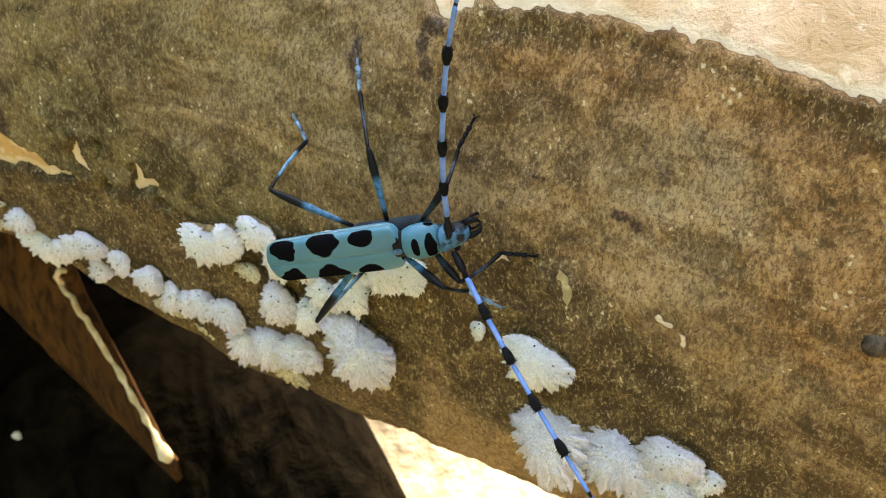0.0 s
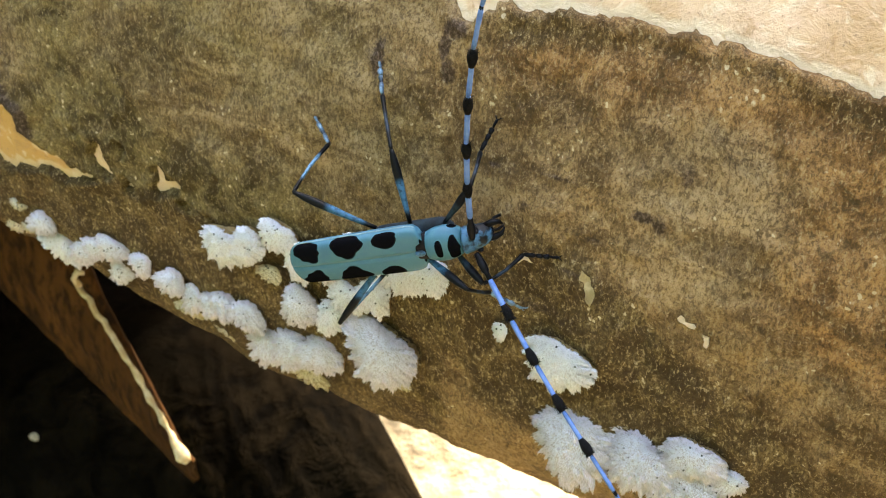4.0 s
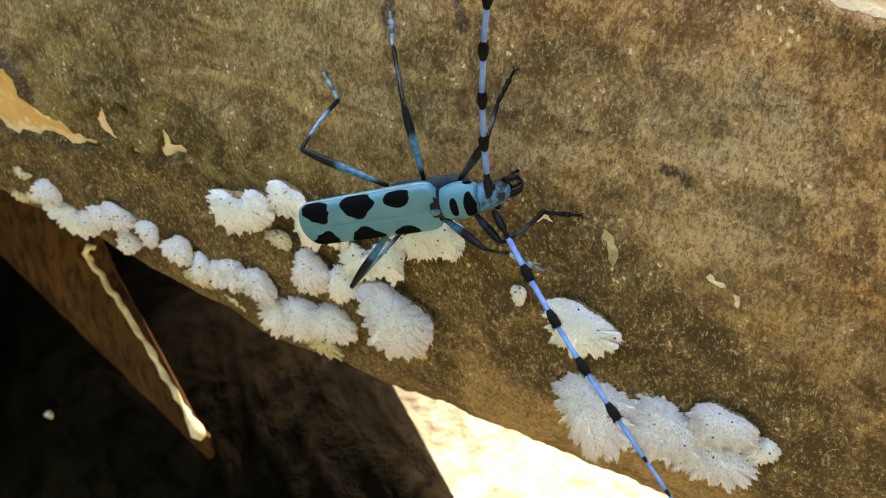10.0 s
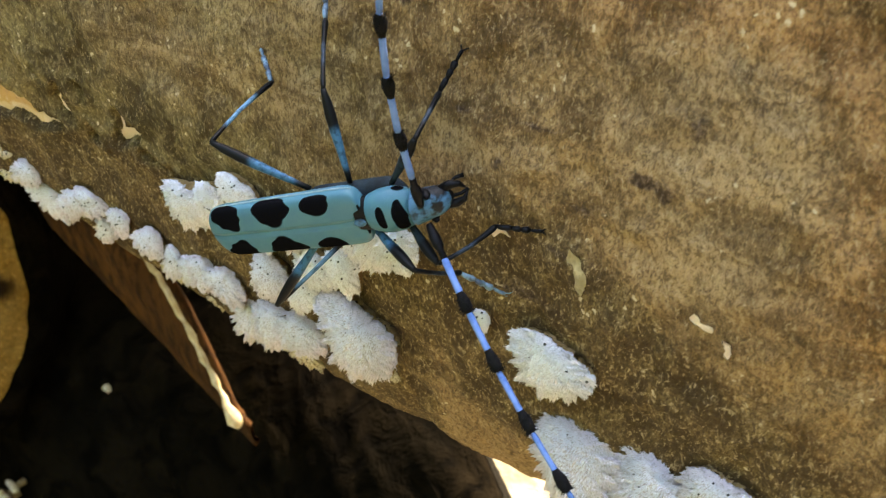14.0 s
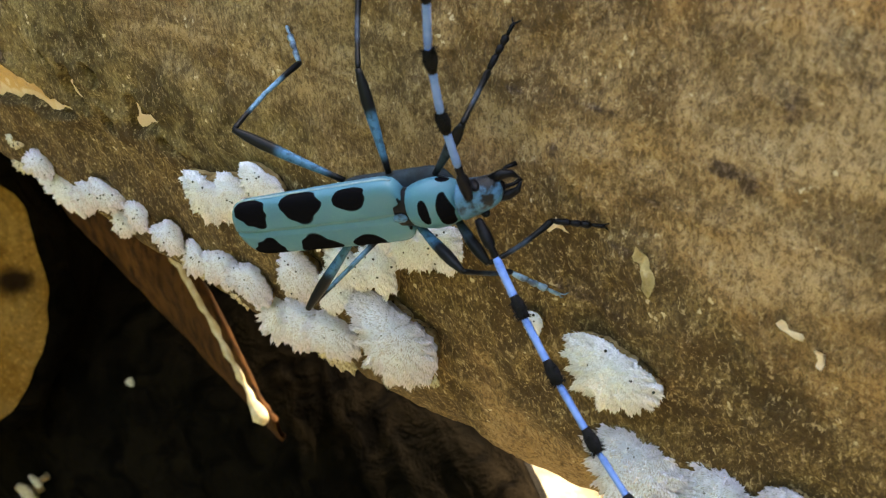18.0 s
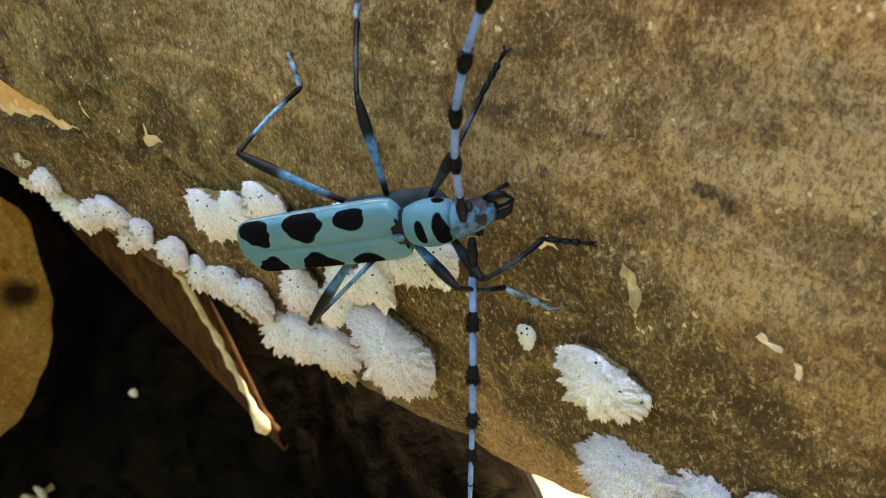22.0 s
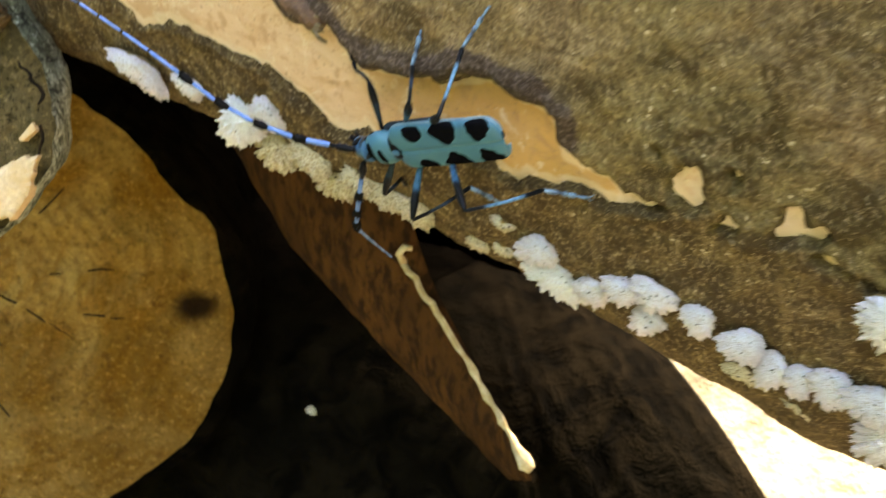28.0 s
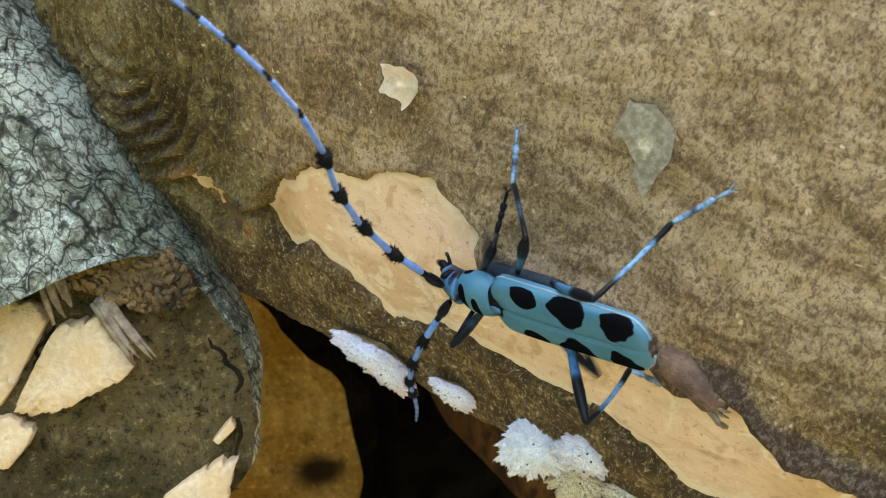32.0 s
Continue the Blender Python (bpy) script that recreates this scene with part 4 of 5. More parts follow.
FUNGI = {
    "row along the log's lower edge": (GREY_F, [(35.1, -6.9, 2.6, 2.2), (33.4, -9.9, 4.6, 2.4), (28.1, -9.3, 2.0, 2.3), (24.4, -7.4, 2.4, 2.0), (20.5, -6.4, 2.8, 2.1), (21.2, -10.4, 2.3, 1.9), (15.2, -7.1, 2.0, 2.0),
        (10.1, -8.0, 2.8, 2.2), (6.6, -9.5, 2.0, 2.5), (3.6, -9.3, 1.9, 2.2), (0.6, -8.4, 2.3, 2.5), (-3.8, -8.4, 3.1, 2.7)]),
    "lower cluster": (GREY_F, [(-6.0, -12.0, 3.4, 2.8), (-10.6, -10.9, 3.2, 2.8), (-15.7, -9.8, 3.2, 2.8), (-26.7, -4.7, 5.0, 4.2)]),
    "upper cluster": (WHITE_F, [(-3.3, 1.0, 3.3, 2.8), (-7.3, 2.1, 2.4, 2.5), (-12.0, 4.3, 2.5, 2.2), (-15.6, 2.6, 2.3, 2.7), (-19.6, 3.7, 2.4, 2.4), (-24.6, 6.0, 2.4, 2.1)]),
    "middle cluster": (WHITE_F, [(-14.5, -3.1, 2.9, 2.6), (-19.2, -3.1, 2.1, 2.4), (-22.3, 0.5, 2.6, 2.4), (-26.4, 1.8, 2.4, 2.3), (-27.8, 4.5, 1.5, 1.4), (-30.8, 4.9, 2.2, 2.4), (-34.0, 5.8, 2.2, 2.2)]),
    "single caps": (WHITE_F, [(-50.4, 2.0, 4.3, 2.7), (-42.8, 2.7, 0.9, 1.0)]),
    "cluster at the thick end": (GREY_F, [(-53.2, -6.9, 4.7, 4.3), (-61.0, -5.9, 4.0, 3.6), (-66.5, -6.6, 4.5, 3.4), (-66.6, -3.0, 3.2, 2.6), (-70.8, -4.3, 1.5, 1.9)]),
    "caps towards the far end": (TAN_F, [(99.2, -5.0, 4.7, 2.2), (89.6, -4.4, 2.6, 1.4), (80.0, -6.0, 3.6, 3.1), (74.9, -3.6, 2.9, 2.0), (75.5, -8.6, 4.4, 2.2), (68.8, -7.2, 3.9, 2.1), (66.5, -10.6, 3.0, 1.9),
        (61.4, -7.8, 3.2, 2.0), (57.0, -8.5, 3.1, 1.8), (53.4, -8.8, 3.6, 1.8), (44.1, -10.1, 1.8, 0.9), (40.3, -9.2, 1.3, 0.9), (39.8, -5.6, 1.8, 0.8), (9.6, -12.6, 2.5, 1.2), (2.6, -14.0, 2.2, 1.2), (-9.6, -0.9, 1.9, 1.1), (-10.6, -16.2, 3.4, 1.7), (-28.0, -9.5, 1.6, 0.8)]),
}
SPECIAL = {(80.0, -6.0): WHITE_F, (99.2, -5.0): GREY_F, (89.6, -4.4): GREY_F, (-14.5, -3.1): GREY_F, (33.4, -9.9): WHITE_F, (74.9, -3.6): GREY_F}


def all_fungi():
    words = {WHITE_F.name: "white felted bracket fungus cap on the log", GREY_F.name: "pinkish white hairy bracket fungus cap on the log", TAN_F.name: "pale tan fluted bracket fungus cap on the log"}
    n = 0
    for group, (base, rows) in FUNGI.items():
        for s, deg, a, b in rows:
            n += 1
            mat = SPECIAL.get((s, deg), base)
            lean = -34 if deg < -5 else (-20 if deg < 0 else -10)
            out = 700 * float(flank(s, deg)) * min(max((s - 5) / 60, 0), 1)      # caps stand out from the undercut flank
            m = log_pose(s, deg, out - 0.2, turn=(n * 37) % 36 - 26, tilt=lean - (n * 53 % 23 - 8 if mat is TAN_F else 0))
            tan = mat is TAN_F
            row = deg < -5 and -5 < s < 40                                       # smaller, fluted caps in the row
            fungus(m, a * (0.90 if tan or row else 1.02), b * (0.86 if row else 1.02), mat, n, words[mat.name], group, hairs=int((700 if tan else 1200) + (120 if tan else 230) * a * b), thick=0.45 if tan else 0.85, lobes=7 + n % 5 + int(a), flutes=0.16 if tan else (0.08 if row else 0.0))


all_fungi()


def gap_growths():
    """Small pale caps on the flank of the lower log."""
    way, mid = Vector((-0.933, 0.360, 0.0)), Vector((-0.0400, 0.1847, 0.0355))
    for n, (p, a, b) in enumerate((((-0.1642, 0.1847, 0.0696), 3.8, 2.3), ((-0.1674, 0.1884, 0.0391), 4.0, 3.2), ((-0.1600, 0.1900, 0.0440), 2.4, 1.9), ((-0.1277, 0.1883, 0.0780), 1.4, 1.1))):
        v = Vector(p) - mid
        foot = mid + way * v.dot(way)
        z = (Vector(p) - foot).normalized()
        m = Matrix((way, z.cross(way), z)).transposed().to_4x4()
        fungus(Matrix.Translation(foot + z * 0.0552) @ m, a, b, TAN_F, 90 + n, "small pale tan bracket fungus on the lower log", "growths on the lower log", 1500, 0.8, 7)


gap_growths()

# ---- the beetle: millimetres along x to its head, y to its left, z up ----
def shell_material(name, blue, green):
    m = Mat(name, 0.42, 0.35)
    n1, n2 = m.noise(350, 3), m.noise(5000, 3)
    c = m.mix(m.ramp(n1, 0.35, 0.7), blue, green)
    c = m.mix(m.ramp(n2, 0.58, 0.75, 0, 0.25), c, (0.08, 0.16, 0.2))
    c = m.mix(m.ramp(m.attr("spot"), 0.0, 0.05), c, (0.003, 0.003, 0.004))
    m.put(m.ramp(m.attr("spot"), 0.0, 0.05, 0.25, 0.0), m.b.inputs["Specular IOR Level"])
    m.colour(c).relief(n2, 0.00003, 0.5)
    return m.m


SHELL = shell_material("shell_blue", (0.026, 0.102, 0.152), (0.034, 0.116, 0.154))
HEM = plain("pale_hem", (0.20, 0.27, 0.29), (0.12, 0.18, 0.20), 900, 0.5, 0.3)
BLACK = plain("shiny_black", (0.0025, 0.0025, 0.003), (0.006, 0.006, 0.008), 1500, 0.3, 0.05)
HAIR = plain("tuft_black", (0.006, 0.006, 0.006), (0.010, 0.009, 0.010), 1500, 0.95, 0.03)


def head_material():
    m = Mat("head_blue", 0.45, 0.15)
    n1, n2 = m.noise(520, 5, 0.6), m.noise(3000, 3)
    c = m.mix(m.ramp(n1, 0.44, 0.56), (0.006, 0.007, 0.009), (0.035, 0.105, 0.185))
    m.colour(m.mix(m.ramp(n2, 0.55, 0.7, 0, 0.5), c, (0.01, 0.012, 0.016))).relief(n1, 0.0003, 0.8).relief(n2, 0.0001, 0.6)
    return m.m


HEAD_BLUE = head_material()
PALE = plain("antenna_blue", (0.065, 0.140, 0.36), (0.10, 0.18, 0.40), 700, 0.6, 0.1)
LEG_TIP = plain("tarsus_blue", (0.16, 0.27, 0.38), (0.03, 0.045, 0.07), 900, 0.5, 0.3)
BELLY = plain("belly_dark", (0.016, 0.026, 0.034), (0.008, 0.010, 0.013), 700, 0.6, 0.08)


def banded(name, length, bands, blue=(0.10, 0.27, 0.42)):
    """Dark leg with blue bands; bands are parts of its length in metres."""
    m = Mat(name, 0.45, 0.08)
    x = m.nodes.new("ShaderNodeSeparateXYZ")
    m.links.new(m.co, x.inputs[0])
    f = m.math("MULTIPLY", x.outputs[0], 1 / length)
    n = m.noise(2200, 4)
    c = (0.0035, 0.004, 0.005)
    for lo, hi in bands:
        band = m.math("MULTIPLY", m.ramp(f, lo - 0.06, lo + 0.06), m.ramp(f, hi + 0.06, hi - 0.06))
        c = m.mix(m.math("MULTIPLY", band, m.ramp(n, 0.30, 0.55, 0.35, 1.0)), c, blue)
    m.colour(c).relief(n, 0.00005, 0.6)
    return m.m


MM = 0.001


def half_shell(side):
    nu, nv = 130, 60
    u = np.linspace(0, 1, nu)
    v = np.linspace(0, 2.0, nv)
    U, V = np.meshgrid(u, v, indexing="ij")
    x = 2.4 - 14.6 * U
    w = 2.76 * (1 - np.exp(-(U + 0.010) * 44)) * (1 - 0.10 * U) * np.sqrt(np.clip(1 - np.clip((U - 0.86) / 0.145, 0, 1) ** 3.0, 0.0, 1)) + 0.05
    hz = 1.10 * (0.72 + 0.28 * (1 - np.exp(-U * 16))) * (1 - 0.25 * U**2) * np.sqrt(np.clip(1 - np.clip((U - 0.86) / 0.16, 0, 1) ** 2.5, 0.04, 1))
    y = w * np.sin(np.minimum(V, math.pi / 2)) ** 0.78 - w * 0.10 * np.clip(V - math.pi / 2, 0, 1)
    z = -1.0 + hz * np.sign(np.cos(V)) * np.abs(np.cos(V)) ** 0.60 - 0.16 * np.exp(-(V / 0.045) ** 2)
    x = x - 0.75 * np.exp(-(V / 0.42) ** 2) * np.clip(1 - U * 3, 0, 1)
    wob = 0.16 * fbm(x * 0.55 + 11, V * 2.4 + 2, 2)
    spot = np.full(U.shape, -1.0)
    for x0, v0, lx, lv in ((-1.5, 0.86, 1.28, 0.65), (-5.6, 0.88, 1.66, 0.75), (-9.9, 0.88, 1.36, 0.75)):
        d = (np.abs((x - x0) / lx) ** 2.7 + np.abs((V - v0) / lv) ** 2.7) ** (1 / 2.7)
        spot = np.maximum(spot, 1 - d + wob)
    # a small dark scaling along the shoulder
    spot = np.maximum(spot, 0.9 - np.hypot((x - 2.2) / 0.25, (V - 0.55) / 0.35) - 0.1)
    co = np.stack([x, side * y, z], -1) * MM
    case = sheet("wing_case", co, nu, nv, False, SHELL, beetle, spot=spot)
    hem = [Vector(co[i, 47]) * 1.0 for i in range(6, nu, 3)]
    part("hem", tube(hem, [0.00009] * len(hem), 6), HEM, case, "pale grey hem")
    return case


def barrel(name, x0, x1, profile, material, parent, spots=(), flat=0.9, drop=0.0, label=""):
    """A closed round body from x0 to x1 with half-widths from profile(0..1)."""
    nu, nv = 46, 56
    U, A = np.meshgrid(np.linspace(0, 1, nu), np.linspace(0, 2 * math.pi, nv, endpoint=False), indexing="ij")
    r = profile(U)
    x = x0 + (x1 - x0) * U
    y, z = r * np.sin(A), -1.05 + flat * r * np.cos(A) - drop * U**1.5
    spot = np.full(U.shape, -1.0)
    turn = np.where(A > math.pi, A - 2 * math.pi, A)
    for sx, sa, lx, la in spots:
        spot = np.maximum(spot, 1 - (np.abs((x - sx) / lx) ** 2.2 + np.abs((turn - sa) / la) ** 2.2) ** 0.45 + 0.12 * fbm(x * 1.3, A * 2, 2))
    return tagged(sheet(name, np.stack([x, y, z], -1) * MM, nu, nv, True, material, parent, spot=spot), label)


beetle = thing("longhorn_beetle", Matrix(), "pale blue longhorn beetle with black spots standing on the log", "beetle")
tagged(half_shell(1), "blue wing case with black spots")
tagged(half_shell(-1), "blue wing case with black spots")
cap_end = lambda U, a, b: np.sqrt(np.clip(1 - np.clip((a - U) / a, 0, 1) ** 2.4, 0, 1)) * np.sqrt(np.clip(1 - np.clip((U - b) / (1 - b), 0, 1) ** 2.4, 0, 1))
barrel("pronotum", 2.1, 6.6, lambda U: 1.98 * (0.64 + 0.38 * np.sin(math.pi * U) ** 0.8) * cap_end(U, 0.14, 0.84), SHELL, beetle,
       ((5.45, 0.0, 0.58, 0.95), (3.9, 0.15, 0.40, 0.52), (5.4, 1.75, 0.5, 0.3), (5.4, -1.75, 0.5, 0.3), (6.55, 0.0, 0.25, 3.0)), 0.76, 0.25, "blue back shield with black spots")
head = barrel("head", 6.2, 9.3, lambda U: 1.50 * (1.0 - 0.30 * U) * cap_end(U, 0.10, 0.7), HEAD_BLUE, beetle, (), 1.0, 0.95, "dark blue dusted head")
barrel("abdomen", -11.6, 1.6, lambda U: 1.65 * (0.55 + 0.5 * np.sin(math.pi * np.clip(U * 0.9 + 0.15, 0, 1))) * cap_end(U, 0.25, 0.93), BELLY, beetle, (), 0.55, 0.0, "dark grey blue underside").location.z = -0.0007
barrel("thorax", -4.0, 5.5, lambda U: 1.85 * cap_end(U, 0.25, 0.8), BELLY, beetle, (), 0.6, 0.0).location.z = -0.0019
barrel("neck", 1.3, 2.9, lambda U: 1.62 * cap_end(U, 0.2, 0.8), BLACK, beetle, (), 0.68, 0.0, "black joint behind the back shield")
bm = bmesh.new()
bmesh.ops.create_uvsphere(bm, u_segments=16, v_segments=10, radius=0.55 * MM, matrix=Matrix.LocRotScale(Vector((1.9, 0, 0.12)) * MM, None, (1.0, 0.75, 0.3)))
part("shield", bm, HEAD_BLUE, beetle)
for side in (1, -1):
    bm = bmesh.new()
    bmesh.ops.create_uvsphere(bm, u_segments=16, v_segments=10, radius=0.62 * MM, matrix=Matrix.LocRotScale(Vector((7.7, side * 1.22, -1.0)) * MM, Euler((0, 0.5, 0)), (0.62, 0.5, 1.1)))
    part("eye", bm, BLACK, head, "black kidney shaped eye")
    jaw = [Vector(p) * MM for p in ((8.6, side * 0.75, -1.9), (9.4, side * 0.95, -2.15), (10.1, side * 0.75, -2.35), (10.5, side * 0.15, -2.5))]
    part("jaw", tube(jaw, [0.42 * MM, 0.38 * MM, 0.26 * MM, 0.06 * MM], 8), BLACK, head, "black curved jaw")
    palp = [Vector(p) * MM for p in ((8.9, side * 0.5, -2.5), (9.6, side * 0.8, -3.1), (10.2, side * 0.7, -3.5))]
    part("palp", tube(palp, [0.2 * MM, 0.16 * MM, 0.2 * MM], 6), BLACK, head)
bm = bmesh.new()
bmesh.ops.create_uvsphere(bm, u_segments=14, v_segments=8, radius=0.8 * MM, matrix=Matrix.LocRotScale(Vector((8.9, 0, -1.9)) * MM, Euler((0, 0.6, 0)), (0.8, 0.9, 0.35)))
part("upper_lip", bm, BLACK, head)

LEGS = {  # hip, lengths of thigh, shin and foot
    "LF": ((4.6, 1.6, -2.4), 5.6, 5.8, 3.8), "RF": ((4.6, -1.6, -2.4), 5.6, 5.8, 3.8),
    "LM": ((1.0, 2.0, -2.7), 7.8, 8.0, 4.4), "RM": ((1.0, -2.0, -2.7), 7.8, 8.0, 4.4),
    "LH": ((-2.6, 2.0, -2.6), 9.4, 9.6, 4.8), "RH": ((-2.6, -2.0, -2.6), 9.4, 9.6, 4.8),
}
THIGH = [(0, .34), (.1, .36), (.3, .44), (.55, .60), (.72, .66), (.86, .56), (.95, .40), (1.0, .34)]
SHIN = [(0, .24), (.05, .34), (.2, .30), (.5, .30), (.8, .36), (.95, .42), (1.0, .30)]


def leg_meshes():
    made = {}
    for key, (hip, thigh, shin, foot) in LEGS.items():
        hind, front = key[1] == "H", key[1] == "F"
        side = 1 if key[0] == "L" else -1
        blue = (0.028, 0.095, 0.17) if not front else (0.012, 0.022, 0.032)
        t_mat = banded("thigh_" + key, thigh * MM, [(0.16, 0.58)], blue)
        s_mat = banded("shin_" + key, shin * MM, [(0.25, 0.72)] if hind else [(0.3, 0.6)], (0.08, 0.17, 0.26) if hind else (0.02, 0.03, 0.045))
        a = part("thigh", tube([Vector((thigh * f, 0, 0.12 * math.sin(math.pi * f))) * MM for f, _ in THIGH], [r * MM * 0.70 for _, r in THIGH], 10), t_mat, beetle, "blue leg with a black knee")
        b = part("shin", tube([Vector((shin * f, 0, 0.25 * math.sin(math.pi * f))) * MM for f, _ in SHIN], [r * MM * 0.66 for _, r in SHIN], 9), s_mat, a)
        c = bmesh.new()
        x = 0.0
        for k, (ln, w) in enumerate(((0.34, 0.34), (0.20, 0.36), (0.18, 0.40), (0.28, 0.22))):
            seg = tube([Vector((foot * (x + ln * f), 0, 0.1 * math.sin(3 * f))) * MM for f in (0, 0.3, 0.75, 1.0)], [w * 0.5 * MM, w * 0.66 * MM, w * 0.8 * MM, w * 0.55 * MM], 8)
            me = bpy.data.meshes.new("tmp")
            seg.to_mesh(me)
            seg.free()
            c.from_mesh(me)
            bpy.data.meshes.remove(me)
            x += ln
        for s in (1, -1):
            claw = tube([Vector(p) * MM for p in ((foot * 0.97, 0, 0), (foot * 1.06, s * 0.3, 0.05), (foot * 1.12, s * 0.45, -0.2))], [0.08 * MM, 0.06 * MM, 0.02 * MM], 5)
            me = bpy.data.meshes.new("tmp")
            claw.to_mesh(me)
            claw.free()
            c.from_mesh(me)
            bpy.data.meshes.remove(me)
        made[key] = (a, b, part("foot", c, LEG_TIP if hind or key[1] == "M" else BLACK, a, "segmented foot with claws"))
    return made


legs = leg_meshes()

SEGMENTS = (4.5, 5.2, 5.2, 4.9, 4.3, 3.7, 3.1, 2.6, 2.2)


def feelers():
    made = {}
    for side in (1, -1):
        scape = part("antenna", tube([Vector((x, 0, 0)) * MM for x in (0, 0.3, 1.2, 2.0, 2.3, 2.9, 3.1)], [r * MM for r in (.28, .34, .46, .42, .26, .30, .22)], 9), BLACK, beetle, "long blue antenna with black hair tufts")
        rows = []
        for n, ln in enumerate(SEGMENTS):
            thin = 1 - 0.07 * n
            seg = part("segment", tube([Vector((ln * f, 0, 0)) * MM for f in (0, 0.1, 0.5, 0.85, 1.0)], [r * thin * MM for r in (.24, .31, .29, .33, .26)], 8), PALE, scape)
            c = tube([Vector((ln * (0.70 if n < 4 else 0.8) + f, 0, 0)) * MM for f in (-0.3, 0.2, 0.7, 1.2, 1.55)], [r * (1.0 if n < 4 else 0.55 * thin) * MM for r in (.28, .42, .50, .44, .25)], 9)
            rng = random.Random(n)
            if n < 4:
                for _ in range(170):
                    g = rng.uniform(0.1, 1.35)
                    a = rng.uniform(0, 6.28)
                    d = Vector((0.5 + rng.uniform(-0.3, 0.3), math.cos(a), math.sin(a))).normalized()
                    base = Vector((ln * 0.70 + g, 0, 0)) + d * 0.28
                    v = [c.verts.new((base + q) * MM) for q in (d.orthogonal() * 0.05, -d.orthogonal() * 0.05, d * rng.uniform(0.25, 0.6))]
                    c.faces.new(v)
            tuft = part("tuft", c, HAIR, scape, "black hair tuft")
            rows.append((seg, tuft))
        made[side] = (scape, rows)
    return made


antennae = feelers()

# small loose things on the bark
FLAKE = plain("bark_flake", (0.66, 0.54, 0.32), (0.42, 0.32, 0.16), 500, 0.8, 0.2, 0.0003)
INNER = plain("inner_bark", (0.21, 0.125, 0.060), (0.10, 0.060, 0.032), 500, 0.6, 0.3, 0.0003)
CHIP = plain("pale_chip", (0.88, 0.76, 0.60), (0.74, 0.57, 0.38), 500, 0.7, 0.2, 0.0002)


def flake(s, deg, outline, material, label, category="bark flake", thick=0.35, curl=0.25, h=0.55, turn=0.0):
    """A thin curled flake on the bark with an outline in mm."""
    pts = [Vector((x, y, 0)) for x, y in outline]
    mid = sum(pts, Vector()) / len(pts)
    bm = bmesh.new()
    rings = []
    for f in (1.0, 0.6, 0.25):
        rings.append([])
        for k in range(len(pts) * 3):
            a, b = pts[k // 3], pts[(k // 3 + 1) % len(pts)]
            p = mid + (a.lerp(b, (k % 3) / 3) - mid) * f
            r = (p - mid).length
            jag = 0.3 * noise.noise((p.x * 2.3, p.y * 2.3, s)) * f
            rings[-1].append(bm.verts.new(Vector((p.x + jag, p.y + jag, curl * r * r * 0.25 + thick * 0.5 + 0.15 * noise.noise((p.x, p.y, s)))) * MM))
    n = len(rings[0])
    for r0, r1 in zip(rings, rings[1:]):
        for k in range(n):
            bm.faces.new((r0[k], r0[(k + 1) % n], r1[(k + 1) % n], r1[k]))
    bm.faces.new(rings[-1])
    res = bmesh.ops.solidify(bm, geom=bm.faces[:], thickness=thick * MM)
    ob = thing("bark_flake", log_pose(s, deg, h, turn), label, category)
    part("flake", bm, material, ob)
    return ob


flake(-52.4, 9.8, [(-0.9, 1.9), (-0.2, 1.6), (0.5, 0.6), (1.0, -0.6), (0.7, -1.9), (0.1, -1.2), (-0.3, 0.2), (-1.0, 1.0)], FLAKE, "upright curled tan flake of bark stuck to the log")
flake(-63.3, 9.7, [(-0.9, 0.7), (-0.2, 0.2), (0.9, 0.1), (0.8, -0.3), (-0.5, -0.3), (-1.2, 0.1)], CHIP, "tiny pale chip of wood on the bark", "wood chip")
flake(-65.3, 9.0, [(-0.4, 0.4), (0.2, 0.5), (0.5, -0.4), (0.4, -1.1), (-0.1, -1.0), (-0.1, -0.2)], CHIP, "tiny pale chip of wood on the bark", "wood chip")
flake(-44.8, 10.6, [(-0.7, -0.6), (0.2, 0.7), (0.5, 0.2), (1.3, -0.4), (0.3, -0.2), (-0.3, -0.9)], CHIP, "tiny pale chip of wood on the bark", "wood chip")
flake(95.8, 20.6, [(-1.9, 1.6), (0.2, 1.9), (1.9, 1.7), (1.9, 0.2), (1.1, -1.2), (0.6, -1.9), (0.1, -1.3), (-1.3, -1.0), (-1.9, -1.2), (-1.6, 0.3)], CHIP,
      "pale curled flake of inner bark standing on the log", thick=0.3, curl=0.5, h=0.7)
flake(115.2, 5.2, [(-1.6, 1.4), (-0.4, 2.2), (0.7, 1.5), (1.2, 0.1), (0.5, -1.6), (-0.3, -0.9), (-0.6, 0.2)], INNER, "torn brown flap of inner bark beside the branch", curl=0.6, h=0.6)
LICHEN = plain("lichen_grey", (0.66, 0.58, 0.44), (0.36, 0.29, 0.185), 1500, 0.95, 0.1, 0.0002)
flake(75.0, 21.8, [(-1.8, 3.2), (0.4, 3.6), (2.4, 2.2), (2.6, 0.2), (2.0, -1.6), (1.3, -3.6), (0.4, -2.9), (-0.5, -0.6), (-2.2, 0.6)], LICHEN, "flat grey lichen patch grown on the bark", "lichen", 0.12, 0.0, 0.15)
stub = thing("twig_stub", Matrix(), "short broken brown twig stub lying on the bare strip", "twig")
